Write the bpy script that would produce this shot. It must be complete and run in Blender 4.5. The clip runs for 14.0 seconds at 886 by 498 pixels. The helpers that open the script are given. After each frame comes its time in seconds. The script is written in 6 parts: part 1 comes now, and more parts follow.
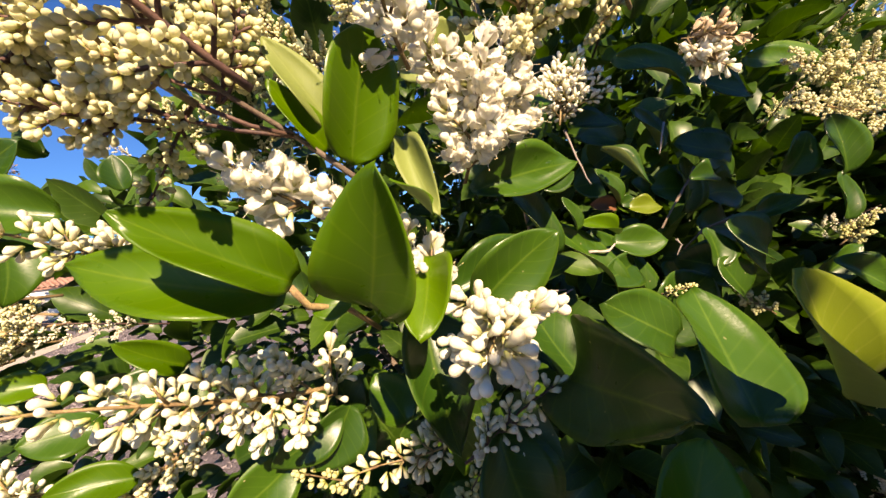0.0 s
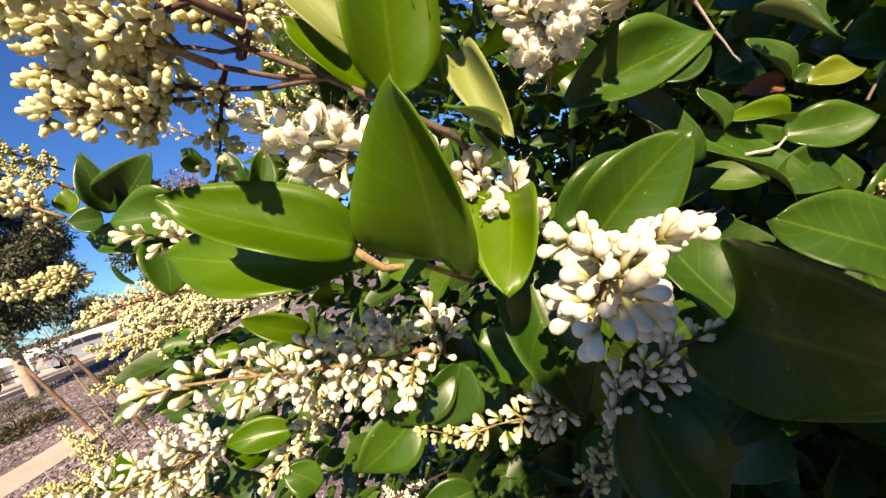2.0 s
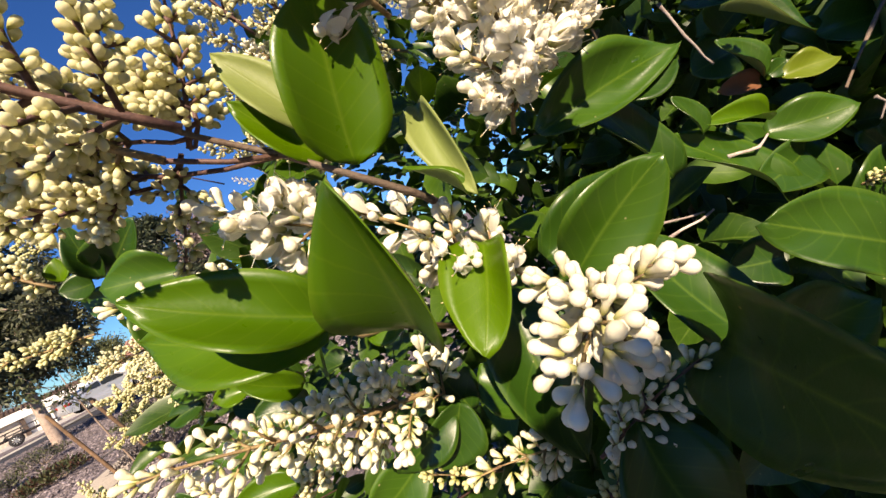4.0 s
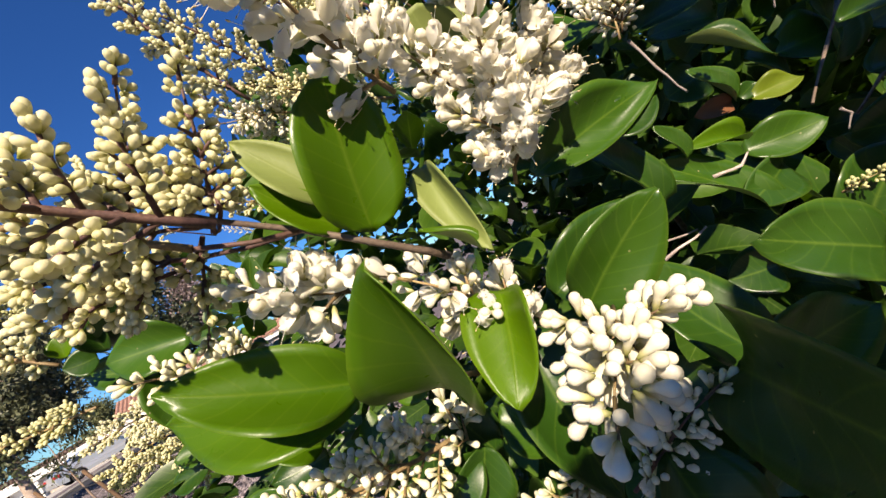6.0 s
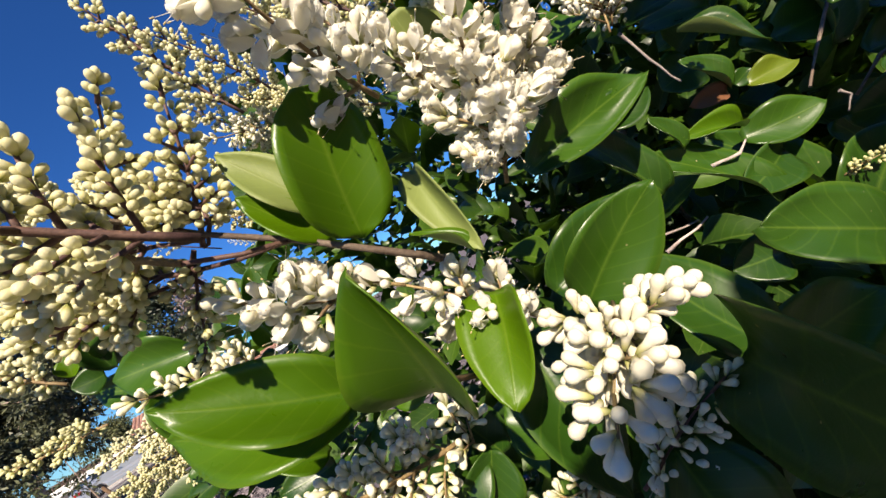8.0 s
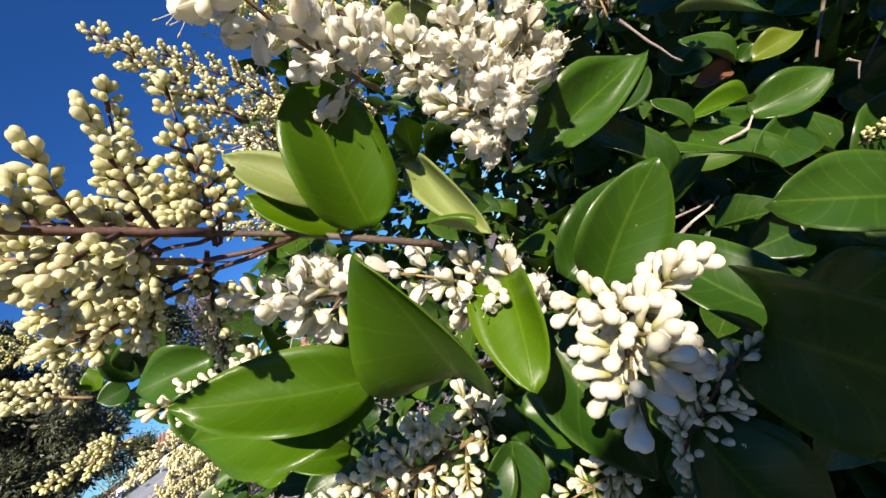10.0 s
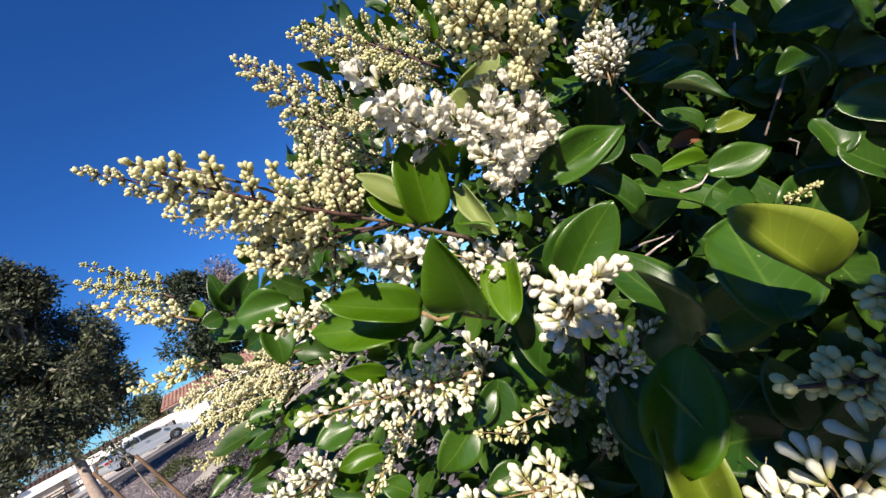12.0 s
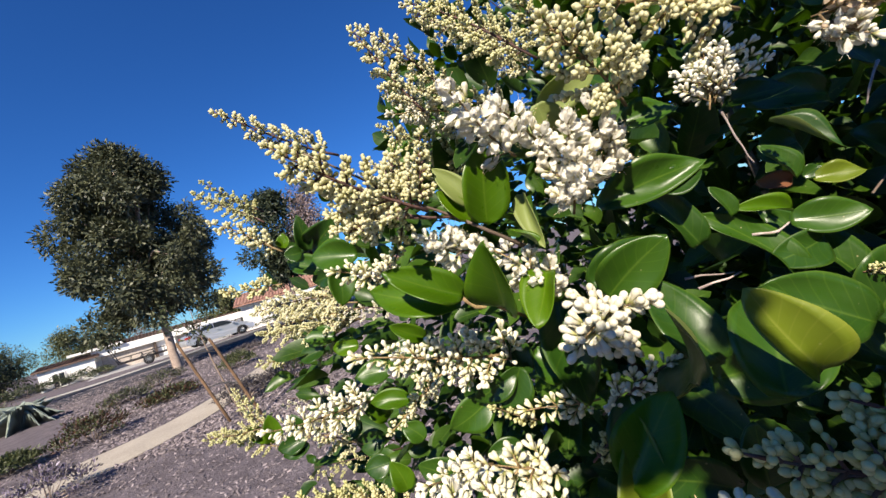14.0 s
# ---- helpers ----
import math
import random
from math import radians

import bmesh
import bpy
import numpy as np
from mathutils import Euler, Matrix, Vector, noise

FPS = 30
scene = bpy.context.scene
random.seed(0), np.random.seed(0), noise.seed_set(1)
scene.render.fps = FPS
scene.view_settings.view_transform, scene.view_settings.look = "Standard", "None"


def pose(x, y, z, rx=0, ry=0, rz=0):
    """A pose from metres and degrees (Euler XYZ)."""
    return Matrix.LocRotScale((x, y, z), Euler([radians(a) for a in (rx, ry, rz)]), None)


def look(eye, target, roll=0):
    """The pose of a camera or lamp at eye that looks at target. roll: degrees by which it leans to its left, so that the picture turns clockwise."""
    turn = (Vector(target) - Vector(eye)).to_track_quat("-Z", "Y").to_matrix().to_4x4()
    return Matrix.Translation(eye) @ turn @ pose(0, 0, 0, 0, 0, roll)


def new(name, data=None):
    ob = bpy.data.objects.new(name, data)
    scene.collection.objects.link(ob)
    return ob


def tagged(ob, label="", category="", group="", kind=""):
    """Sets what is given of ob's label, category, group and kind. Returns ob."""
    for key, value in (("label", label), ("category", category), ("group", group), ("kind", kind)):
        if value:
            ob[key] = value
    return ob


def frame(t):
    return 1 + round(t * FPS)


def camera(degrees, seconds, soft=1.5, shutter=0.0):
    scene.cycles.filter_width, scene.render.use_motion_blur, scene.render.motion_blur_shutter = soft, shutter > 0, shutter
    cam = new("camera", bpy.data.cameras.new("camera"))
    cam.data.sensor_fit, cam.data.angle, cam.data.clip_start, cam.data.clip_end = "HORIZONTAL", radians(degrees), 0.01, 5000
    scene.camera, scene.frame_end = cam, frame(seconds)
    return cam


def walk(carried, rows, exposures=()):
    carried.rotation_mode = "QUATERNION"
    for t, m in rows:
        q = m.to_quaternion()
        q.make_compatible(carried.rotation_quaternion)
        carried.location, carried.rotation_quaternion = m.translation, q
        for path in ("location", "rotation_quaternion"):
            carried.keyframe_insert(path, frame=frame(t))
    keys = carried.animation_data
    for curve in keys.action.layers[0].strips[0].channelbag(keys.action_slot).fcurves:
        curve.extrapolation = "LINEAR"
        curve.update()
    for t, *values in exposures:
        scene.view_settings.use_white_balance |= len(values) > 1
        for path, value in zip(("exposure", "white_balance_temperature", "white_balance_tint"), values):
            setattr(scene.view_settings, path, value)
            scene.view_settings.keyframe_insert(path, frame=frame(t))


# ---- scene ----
cam = camera(98.1, 14.0)
PATH = [
    (0, (-0.0079, 0.0911, 1.4392), (0.4991, 0.9526, 1.4096), -9.12),
    (0.5, (0.0037, 0.1138, 1.4423), (0.2521, 1.0658, 1.2632), -9.84),
    (1, (0.0119, 0.1131, 1.4411), (0.2299, 1.0749, 1.2755), -13.94),
    (1.5, (0.0174, 0.1085, 1.4306), (0.2132, 1.0839, 1.3297), -17.22),
    (2, (0.0098, 0.1054, 1.4333), (0.2074, 1.0825, 1.3537), -18.62),
    (2.5, (0.0190, 0.1023, 1.4363), (0.2174, 1.0772, 1.3354), -19.08),
    (3, (0.0192, 0.1068, 1.4402), (0.2328, 1.0779, 1.3333), -20.85),
    (3.5, (0.0228, 0.1062, 1.4418), (0.2230, 1.0820, 1.3545), -22.75),
    (6, (0.0195, 0.1036, 1.4529), (0.2621, 1.0737, 1.4439), -29.77),
    (6.5, (0.0195, 0.0990, 1.4557), (0.2617, 1.0691, 1.4384), -29.84),
    (7, (0.0197, 0.0997, 1.4522), (0.2626, 1.0697, 1.4554), -30.24),
    (9.5, (0.0272, 0.1080, 1.4496), (0.2485, 1.0832, 1.4525), -35.87),
    (10, (0.0208, 0.1037, 1.4472), (0.2379, 1.0795, 1.4743), -35.68),
    (10.5, (0.0131, 0.0813, 1.4469), (0.2562, 1.0509, 1.4754), -34.16),
    (11, (0.0114, 0.0753, 1.4476), (0.2704, 1.0405, 1.4832), -34.06),
    (11.5, (-0.0035, 0.0695, 1.4460), (0.2163, 1.0437, 1.4960), -30.89),
    (12, (-0.0012, 0.0341, 1.4436), (0.1807, 1.0161, 1.4949), -28.48),
    (12.5, (-0.0055, 0.0245, 1.4535), (0.0682, 1.0218, 1.4439), -17.04),
    (13, (0.0100, -0.0128, 1.4580), (-0.0287, 0.9855, 1.5009), -16.84),
    (13.5, (0.0281, -0.0316, 1.4458), (-0.0474, 0.9647, 1.4868), -17.65),
    (14, (0.0063, 0.0093, 1.4543), (0.0029, 1.0090, 1.4780), -15.77),
]
LIGHT = [(0.0, 1.36, 9200, 20), (3.5, 1.14, 8300, 18), (6.5, 0.98, 7400, 15), (11.0, 0.91, 6850, 13), (12.2, 0.88, 6650, 13), (14.0, 0.85, 6800, 13)]
walk(cam, [(t, look(eye, target, roll)) for t, eye, target, roll in PATH], LIGHT)

# ---- world and sun ----
SUN_ELEVATION, SUN_FROM = radians(36), radians(191)   # the sun stands high behind the walk
world = bpy.data.worlds.new("sky")
scene.world = world
world.use_nodes = True
wn, wl = world.node_tree.nodes, world.node_tree.links
sky = wn.new("ShaderNodeTexSky")
sky.sky_type, sky.sun_disc = "NISHITA", False
sky.sun_elevation, sky.sun_rotation = SUN_ELEVATION, SUN_FROM
sky.air_density, sky.dust_density, sky.ozone_density, sky.altitude = 1.0, 0.0, 5.0, 300.0
rich = wn.new("ShaderNodeHueSaturation")
rich.inputs["Saturation"].default_value = 1.15
wl.new(sky.outputs["Color"], rich.inputs["Color"])
tint = wn.new("ShaderNodeMix")
tint.data_type, tint.blend_type = "RGBA", "MULTIPLY"
tint.inputs[0].default_value, tint.inputs[7].default_value = 1.0, (0.45, 0.9, 1.4, 1)
wl.new(rich.outputs["Color"], tint.inputs[6])
wl.new(tint.outputs[2], wn["Background"].inputs["Color"])
wn["Background"].inputs["Strength"].default_value = 0.056
sun_data = bpy.data.lights.new("sun", "SUN")
sun_data.energy, sun_data.angle, sun_data.color = 5.5, radians(0.53), (1.0, 0.92, 0.79)
sun = new("sun", sun_data)
TRAVEL = Vector((-math.sin(SUN_FROM) * math.cos(SUN_ELEVATION), -math.cos(SUN_FROM) * math.cos(SUN_ELEVATION), -math.sin(SUN_ELEVATION)))
sun.rotation_euler = TRAVEL.to_track_quat("-Z", "Y").to_euler()
sun.location = (-8, -14, 20)

# ---- materials ----


def material(name, rough=0.6, metal=0.0, spec=0.5):
    m = bpy.data.materials.new(name)
    m.use_nodes = True
    b = m.node_tree.nodes["Principled BSDF"]
    b.inputs["Roughness"].default_value = rough
    b.inputs["Metallic"].default_value = metal
    b.inputs["Specular IOR Level"].default_value = spec
    return m, m.node_tree.nodes, m.node_tree.links, b


def node(nodes, kind, **values):
    n = nodes.new(kind)
    for key, value in values.items():
        n.inputs[key.replace("_", " ")].default_value = value
    return n


def ramp(nodes, *stops):
    r = nodes.new("ShaderNodeValToRGB")
    e = r.color_ramp.elements
    while len(e) < len(stops):
        e.new(0.5)
    for k, (at, col) in enumerate(stops):
        e[k].position, e[k].color = at, (*col, 1)
    return r


def mixed(nodes, links, fac, a, b, how="MIX"):
    m = nodes.new("ShaderNodeMix")
    m.data_type, m.blend_type = "RGBA", how
    for slot, value in ((m.inputs[0], fac), (m.inputs[6], a), (m.inputs[7], b)):
        if hasattr(value, "is_linked"):
            links.new(value, slot)
        else:
            slot.default_value = value if isinstance(value, (int, float)) else (*value, 1)
    return m.outputs[2]


def relief(nodes, links, bsdf, height, strength=0.3, distance=0.01):
    b = nodes.new("ShaderNodeBump")
    b.inputs["Strength"].default_value, b.inputs["Distance"].default_value = strength, distance
    links.new(height, b.inputs["Height"])
    links.new(b.outputs["Normal"], bsdf.inputs["Normal"])


def rough_stuff(name, dark, light, scale, rough=0.8, bump=0.3, distance=0.01, fine=8.0, per="object", spec=0.3, sway=0.35):
    """Two scales of variation in colour, with relief; per: object or island, whose chance shifts the tone."""
    m, n, l, b = material(name, rough, 0.0, spec)
    co = n.new("ShaderNodeTexCoord")
    big = node(n, "ShaderNodeTexNoise", Scale=scale, Detail=5.0, Roughness=0.6)
    small = node(n, "ShaderNodeTexNoise", Scale=scale * fine, Detail=6.0, Roughness=0.7)
    for t in (big, small):
        l.new(co.outputs["Object"], t.inputs["Vector"])
    r1 = ramp(n, (0.3, dark), (0.7, light))
    l.new(big.outputs["Fac"], r1.inputs["Fac"])
    r2 = ramp(n, (0.25, (0.55, 0.55, 0.55)), (0.75, (1.35, 1.35, 1.35)))
    l.new(small.outputs["Fac"], r2.inputs["Fac"])
    col = mixed(n, l, 1.0, r1.outputs["Color"], r2.outputs["Color"], "MULTIPLY")
    if per == "object":
        chance = n.new("ShaderNodeObjectInfo").outputs["Random"]
    else:
        chance = n.new("ShaderNodeNewGeometry").outputs["Random Per Island"]
    r3 = ramp(n, (0.0, (1 - sway,) * 3), (1.0, (1 + sway,) * 3))
    l.new(chance, r3.inputs["Fac"])
    col = mixed(n, l, 1.0, col, r3.outputs["Color"], "MULTIPLY")
    l.new(col, b.inputs["Base Color"])
    relief(n, l, b, small.outputs["Fac"], bump, distance)
    return m


def leaf_material(name, deep, fresh, rib, rough, glow, per="object", spots=0.0):
    """A living leaf: pale midrib and side veins along its UV, waxy gloss, and light that comes through the blade."""
    m, n, l, b = material(name, rough, 0.0, 0.4)
    uv = n.new("ShaderNodeUVMap")
    sep = n.new("ShaderNodeSeparateXYZ")
    l.new(uv.outputs["UV"], sep.inputs[0])
    across = n.new("ShaderNodeMath")
    across.operation, across.inputs[1].default_value = "SUBTRACT", 0.5
    l.new(sep.outputs["X"], across.inputs[0])
    away = n.new("ShaderNodeMath")
    away.operation = "ABSOLUTE"
    l.new(across.outputs[0], away.inputs[0])
    midrib = ramp(n, (0.0, (0.24, 0.24, 0.24)), (0.01, (0.14, 0.14, 0.14)), (0.035, (0, 0, 0)))
    l.new(away.outputs[0], midrib.inputs["Fac"])
    # side veins run forward from the rib
    lean = n.new("ShaderNodeMath")
    lean.operation, lean.inputs[1].default_value = "MULTIPLY", -0.55
    l.new(away.outputs[0], lean.inputs[0])
    along = n.new("ShaderNodeMath")
    along.operation = "ADD"
    l.new(sep.outputs["Y"], along.inputs[0])
    l.new(lean.outputs[0], along.inputs[1])
    wave = n.new("ShaderNodeMath")
    wave.operation, wave.inputs[1].default_value = "MULTIPLY", 7.0
    l.new(along.outputs[0], wave.inputs[0])
    part_of = n.new("ShaderNodeMath")
    part_of.operation = "FRACT"
    l.new(wave.outputs[0], part_of.inputs[0])
    vein = ramp(n, (0.0, (0.14, 0.14, 0.14)), (0.09, (0, 0, 0)), (0.91, (0, 0, 0)), (1.0, (0.14, 0.14, 0.14)))
    l.new(part_of.outputs[0], vein.inputs["Fac"])
    co = n.new("ShaderNodeTexCoord")
    blotch = node(n, "ShaderNodeTexNoise", Scale=60.0, Detail=4.0, Roughness=0.6)
    grain = node(n, "ShaderNodeTexNoise", Scale=900.0, Detail=3.0, Roughness=0.6)
    for t in (blotch, grain):
        l.new(co.outputs["Object"], t.inputs["Vector"])
    if per == "object":
        chance = n.new("ShaderNodeObjectInfo").outputs["Random"]
    else:
        chance = n.new("ShaderNodeNewGeometry").outputs["Random Per Island"]
    tone = ramp(n, (0.0, deep), (0.62, tuple(0.6 * a + 0.4 * c for a, c in zip(deep, fresh))), (1.0, fresh))
    add = n.new("ShaderNodeMath")
    add.operation, add.inputs[1].default_value = "MULTIPLY_ADD", 0.75
    l.new(chance, add.inputs[0])
    half = n.new("ShaderNodeMath")
    half.operation, half.inputs[1].default_value = "MULTIPLY", 0.3
    l.new(blotch.outputs["Fac"], half.inputs[0])
    l.new(half.outputs[0], add.inputs[2])
    l.new(add.outputs[0], tone.inputs["Fac"])
    col = mixed(n, l, vein.outputs["Color"], tone.outputs["Color"], tuple(0.5 * a + 0.5 * c for a, c in zip(fresh, rib)))
    col = mixed(n, l, midrib.outputs["Color"], col, rib)
    if spots:
        dots = node(n, "ShaderNodeTexVoronoi", Scale=170.0)
        l.new(co.outputs["Object"], dots.inputs["Vector"])
        few = ramp(n, (0.0, (spots,) * 3), (0.06, (spots,) * 3), (0.10, (0, 0, 0)))
        l.new(dots.outputs["Distance"], few.inputs["Fac"])
        patchy = ramp(n, (0.55, (0, 0, 0)), (0.62, (1, 1, 1)))
        l.new(blotch.outputs["Fac"], patchy.inputs["Fac"])
        mask = mixed(n, l, 1.0, few.outputs["Color"], patchy.outputs["Color"], "MULTIPLY")
        col = mixed(n, l, mask, col, (0.42, 0.36, 0.2))
    margin = ramp(n, (0.455, (0, 0, 0)), (0.495, (0.2, 0.2, 0.2)))
    l.new(away.outputs[0], margin.inputs["Fac"])
    col = mixed(n, l, margin.outputs["Color"], col, tuple(0.35 * a + 0.65 * c for a, c in zip(fresh, rib)))
    wide = node(n, "ShaderNodeTexNoise", Scale=26.0, Detail=2.0, Roughness=0.5)
    l.new(co.outputs["Object"], wide.inputs["Vector"])
    shade = ramp(n, (0.3, (0.74, 0.78, 0.8)), (0.7, (1.18, 1.14, 1.1)))
    l.new(wide.outputs["Fac"], shade.inputs["Fac"])
    col = mixed(n, l, 1.0, col, shade.outputs["Color"], "MULTIPLY")
    l.new(col, b.inputs["Base Color"])
    hgt = mixed(n, l, 0.2, midrib.outputs["Color"], grain.outputs["Fac"])
    hgt = mixed(n, l, 0.8, hgt, wide.outputs["Fac"])
    relief(n, l, b, hgt, 0.5, 0.0022)
    rr = ramp(n, (0.35, (max(0.05, rough - 0.08),) * 3), (0.7, (rough + 0.14,) * 3))
    l.new(blotch.outputs["Fac"], rr.inputs["Fac"])
    l.new(rr.outputs["Color"], b.inputs["Roughness"])
    thin = n.new("ShaderNodeBsdfTranslucent")
    lit = mixed(n, l, 1.0, col, (1.5, 1.6, 0.35), "MULTIPLY")
    l.new(lit, thin.inputs["Color"])
    both = n.new("ShaderNodeMixShader")
    both.inputs[0].default_value = glow
    l.new(b.outputs[0], both.inputs[1])
    l.new(thin.outputs[0], both.inputs[2])
    l.new(both.outputs[0], n["Material Output"].inputs["Surface"])
    return m


LEAF = leaf_material("privet_leaf", (0.015, 0.05, 0.006), (0.042, 0.108, 0.006), (0.2, 0.3, 0.04), 0.34, 0.22, spots=0.8)
LEAF_YOUNG = leaf_material("young_leaf", (0.058, 0.146, 0.004), (0.102, 0.205, 0.004), (0.26, 0.35, 0.04), 0.33, 0.45)
LEAF_BACK = leaf_material("leaf_underside", (0.17, 0.22, 0.06), (0.26, 0.31, 0.09), (0.34, 0.38, 0.14), 0.5, 0.3)
LEAF_YELLOW = leaf_material("yellowing_leaf", (0.12, 0.17, 0.012), (0.18, 0.22, 0.02), (0.4, 0.4, 0.1), 0.35, 0.3, spots=0.9)
LEAF_DEAD = leaf_material("withered_leaf", (0.16, 0.06, 0.025), (0.24, 0.10, 0.045), (0.2, 0.09, 0.04), 0.6, 0.15)
LEAF_MASS = leaf_material("privet_leaf_mass", (0.011, 0.036, 0.005), (0.045, 0.1, 0.006), (0.2, 0.3, 0.06), 0.38, 0.2, per="island", spots=0.8)
BARK_TWIG = rough_stuff("twig_bark", (0.10, 0.065, 0.045), (0.22, 0.17, 0.13), 90, 0.75, 0.4, 0.001)
BARK_PALE = rough_stuff("dry_twig", (0.24, 0.19, 0.17), (0.42, 0.36, 0.33), 120, 0.8, 0.4, 0.001)
STALK = rough_stuff("flower_stalk", (0.13, 0.08, 0.045), (0.27, 0.2, 0.09), 150, 0.6, 0.2, 0.0005)
STALK_DARK = rough_stuff("purple_stalk", (0.06, 0.03, 0.035), (0.15, 0.085, 0.06), 150, 0.6, 0.2, 0.0005)


def petal_material(name, low, high, glow=0.25, per="object", rough=0.5):
    """Waxy petals and buds: tone by chance, greener to the calyx end along the UV."""
    m, n, l, b = material(name, rough, 0.0, 0.35)
    uv = n.new("ShaderNodeUVMap")
    sep = n.new("ShaderNodeSeparateXYZ")
    l.new(uv.outputs["UV"], sep.inputs[0])
    if per == "object":
        chance = n.new("ShaderNodeObjectInfo").outputs["Random"]
    else:
        chance = n.new("ShaderNodeNewGeometry").outputs["Random Per Island"]
    tone = ramp(n, (0.0, low), (1.0, high))
    l.new(chance, tone.inputs["Fac"])
    ends = ramp(n, (0.0, (0.28, 0.33, 0.10)), (0.22, (0.62, 0.62, 0.36)), (0.45, (1, 1, 1)))
    l.new(sep.outputs["Y"], ends.inputs["Fac"])
    col = mixed(n, l, 1.0, tone.outputs["Color"], ends.outputs["Color"], "MULTIPLY")
    co = n.new("ShaderNodeTexCoord")
    grain = node(n, "ShaderNodeTexNoise", Scale=700.0, Detail=3.0)
    l.new(co.outputs["Object"], grain.inputs["Vector"])
    var = ramp(n, (0.3, (0.9, 0.9, 0.87)), (0.7, (1.03, 1.03, 1.03)))
    l.new(grain.outputs["Fac"], var.inputs["Fac"])
    col = mixed(n, l, 1.0, col, var.outputs["Color"], "MULTIPLY")
    l.new(col, b.inputs["Base Color"])
    thin = n.new("ShaderNodeBsdfTranslucent")
    l.new(col, thin.inputs["Color"])
    both = n.new("ShaderNodeMixShader")
    both.inputs[0].default_value = glow
    l.new(b.outputs[0], both.inputs[1])
    l.new(thin.outputs[0], both.inputs[2])
    l.new(both.outputs[0], n["Material Output"].inputs["Surface"])
    return m


BUD = petal_material("cream_bud", (0.70, 0.675, 0.40), (0.82, 0.79, 0.56), 0.42)
BUD_CLUB = petal_material("cream_club_bud", (0.76, 0.73, 0.53), (0.86, 0.84, 0.70))
BUD_GREEN = petal_material("green_bud", (0.55, 0.55, 0.25), (0.71, 0.69, 0.4), 0.35)
BUD_WHITE = petal_material("white_bud", (0.76, 0.72, 0.56), (0.84, 0.81, 0.7), 0.32)
PETAL = petal_material("white_petal", (0.86, 0.83, 0.74), (0.93, 0.91, 0.84), 0.5)
WILTED = petal_material("wilted_petal", (0.3, 0.17, 0.085), (0.6, 0.48, 0.34), 0.15)
ANTHER = rough_stuff("anther", (0.45, 0.35, 0.16), (0.6, 0.5, 0.28), 400, 0.7, 0.1, 0.0003)


# ---- mesh helpers ----


def mesh_of(name, bm, *mats):
    me = bpy.data.meshes.new(name)
    bm.to_mesh(me)
    bm.free()
    for m in mats:
        me.materials.append(m)
    return me


def part(name, bm, mat, parent, label="", smooth=False):
    """A bmesh, or a mesh that is shared, as one object under a thing or a part."""
    me = bm
    if isinstance(bm, bmesh.types.BMesh):
        me = mesh_of(name, bm, *(mat if isinstance(mat, (list, tuple)) else (mat,)))
    if smooth:
        me.shade_smooth()
    ob = new(name, me)
    ob.parent = parent
    if parent is not None:
        ob.matrix_parent_inverse = parent.matrix_basis.inverted() if parent.parent is None else Matrix()
    return tagged(ob, label)


def thing(name, label, category, at=(0, 0, 0), turn=0.0, group="", kind=""):
    ob = new(name)
    ob.empty_display_size = 0.1
    ob.matrix_basis = pose(*at, 0, 0, turn)
    return tagged(ob, label, category, group, kind)


def put(name, bm, mat, parent, label="", smooth=False):
    """A part whose mesh is given in its parent's own axes."""
    me = bm
    if isinstance(bm, bmesh.types.BMesh):
        me = mesh_of(name, bm, *(mat if isinstance(mat, (list, tuple)) else (mat,)))
    if smooth:
        me.shade_smooth()
    ob = new(name, me)
    ob.parent = parent
    return tagged(ob, label)


def box(bm, x0, x1, y0, y1, z0, z1, bevel=0.0, slot=0):
    made = bmesh.ops.create_cube(bm, size=1.0, matrix=Matrix.Translation(((x0 + x1) / 2, (y0 + y1) / 2, (z0 + z1) / 2)) @ Matrix.Diagonal((x1 - x0, y1 - y0, z1 - z0, 1)))
    faces = {f for v in made["verts"] for f in v.link_faces}
    for f in faces:
        f.material_index = slot
    if bevel:
        edges = list({e for f in faces for e in f.edges})
        bmesh.ops.bevel(bm, geom=edges, offset=bevel, segments=2, affect="EDGES", profile=0.6)
    return bm


def tube(bm, points, radii, sides=6, cap=True):
    """A bent, tapered rod through the points."""
    pts = [Vector(p) for p in points]
    rings = []
    side = None
    for k, p in enumerate(pts):
        ahead = (pts[min(k + 1, len(pts) - 1)] - pts[max(k - 1, 0)]).normalized()
        if side is None:
            side = ahead.orthogonal().normalized()
        side = (side - ahead * side.dot(ahead)).normalized()
        other = ahead.cross(side)
        r = radii[k] if isinstance(radii, (list, tuple)) else radii
        rings.append([bm.verts.new(p + r * (math.cos(a) * side + math.sin(a) * other)) for a in (2 * math.pi * s / sides for s in range(sides))])
    for a, b in zip(rings, rings[1:]):
        for s in range(sides):
            bm.faces.new((a[s], a[(s + 1) % sides], b[(s + 1) % sides], b[s])).smooth = True
    if cap:
        bm.faces.new(list(reversed(rings[0])))
        bm.faces.new(rings[-1])
    return bm


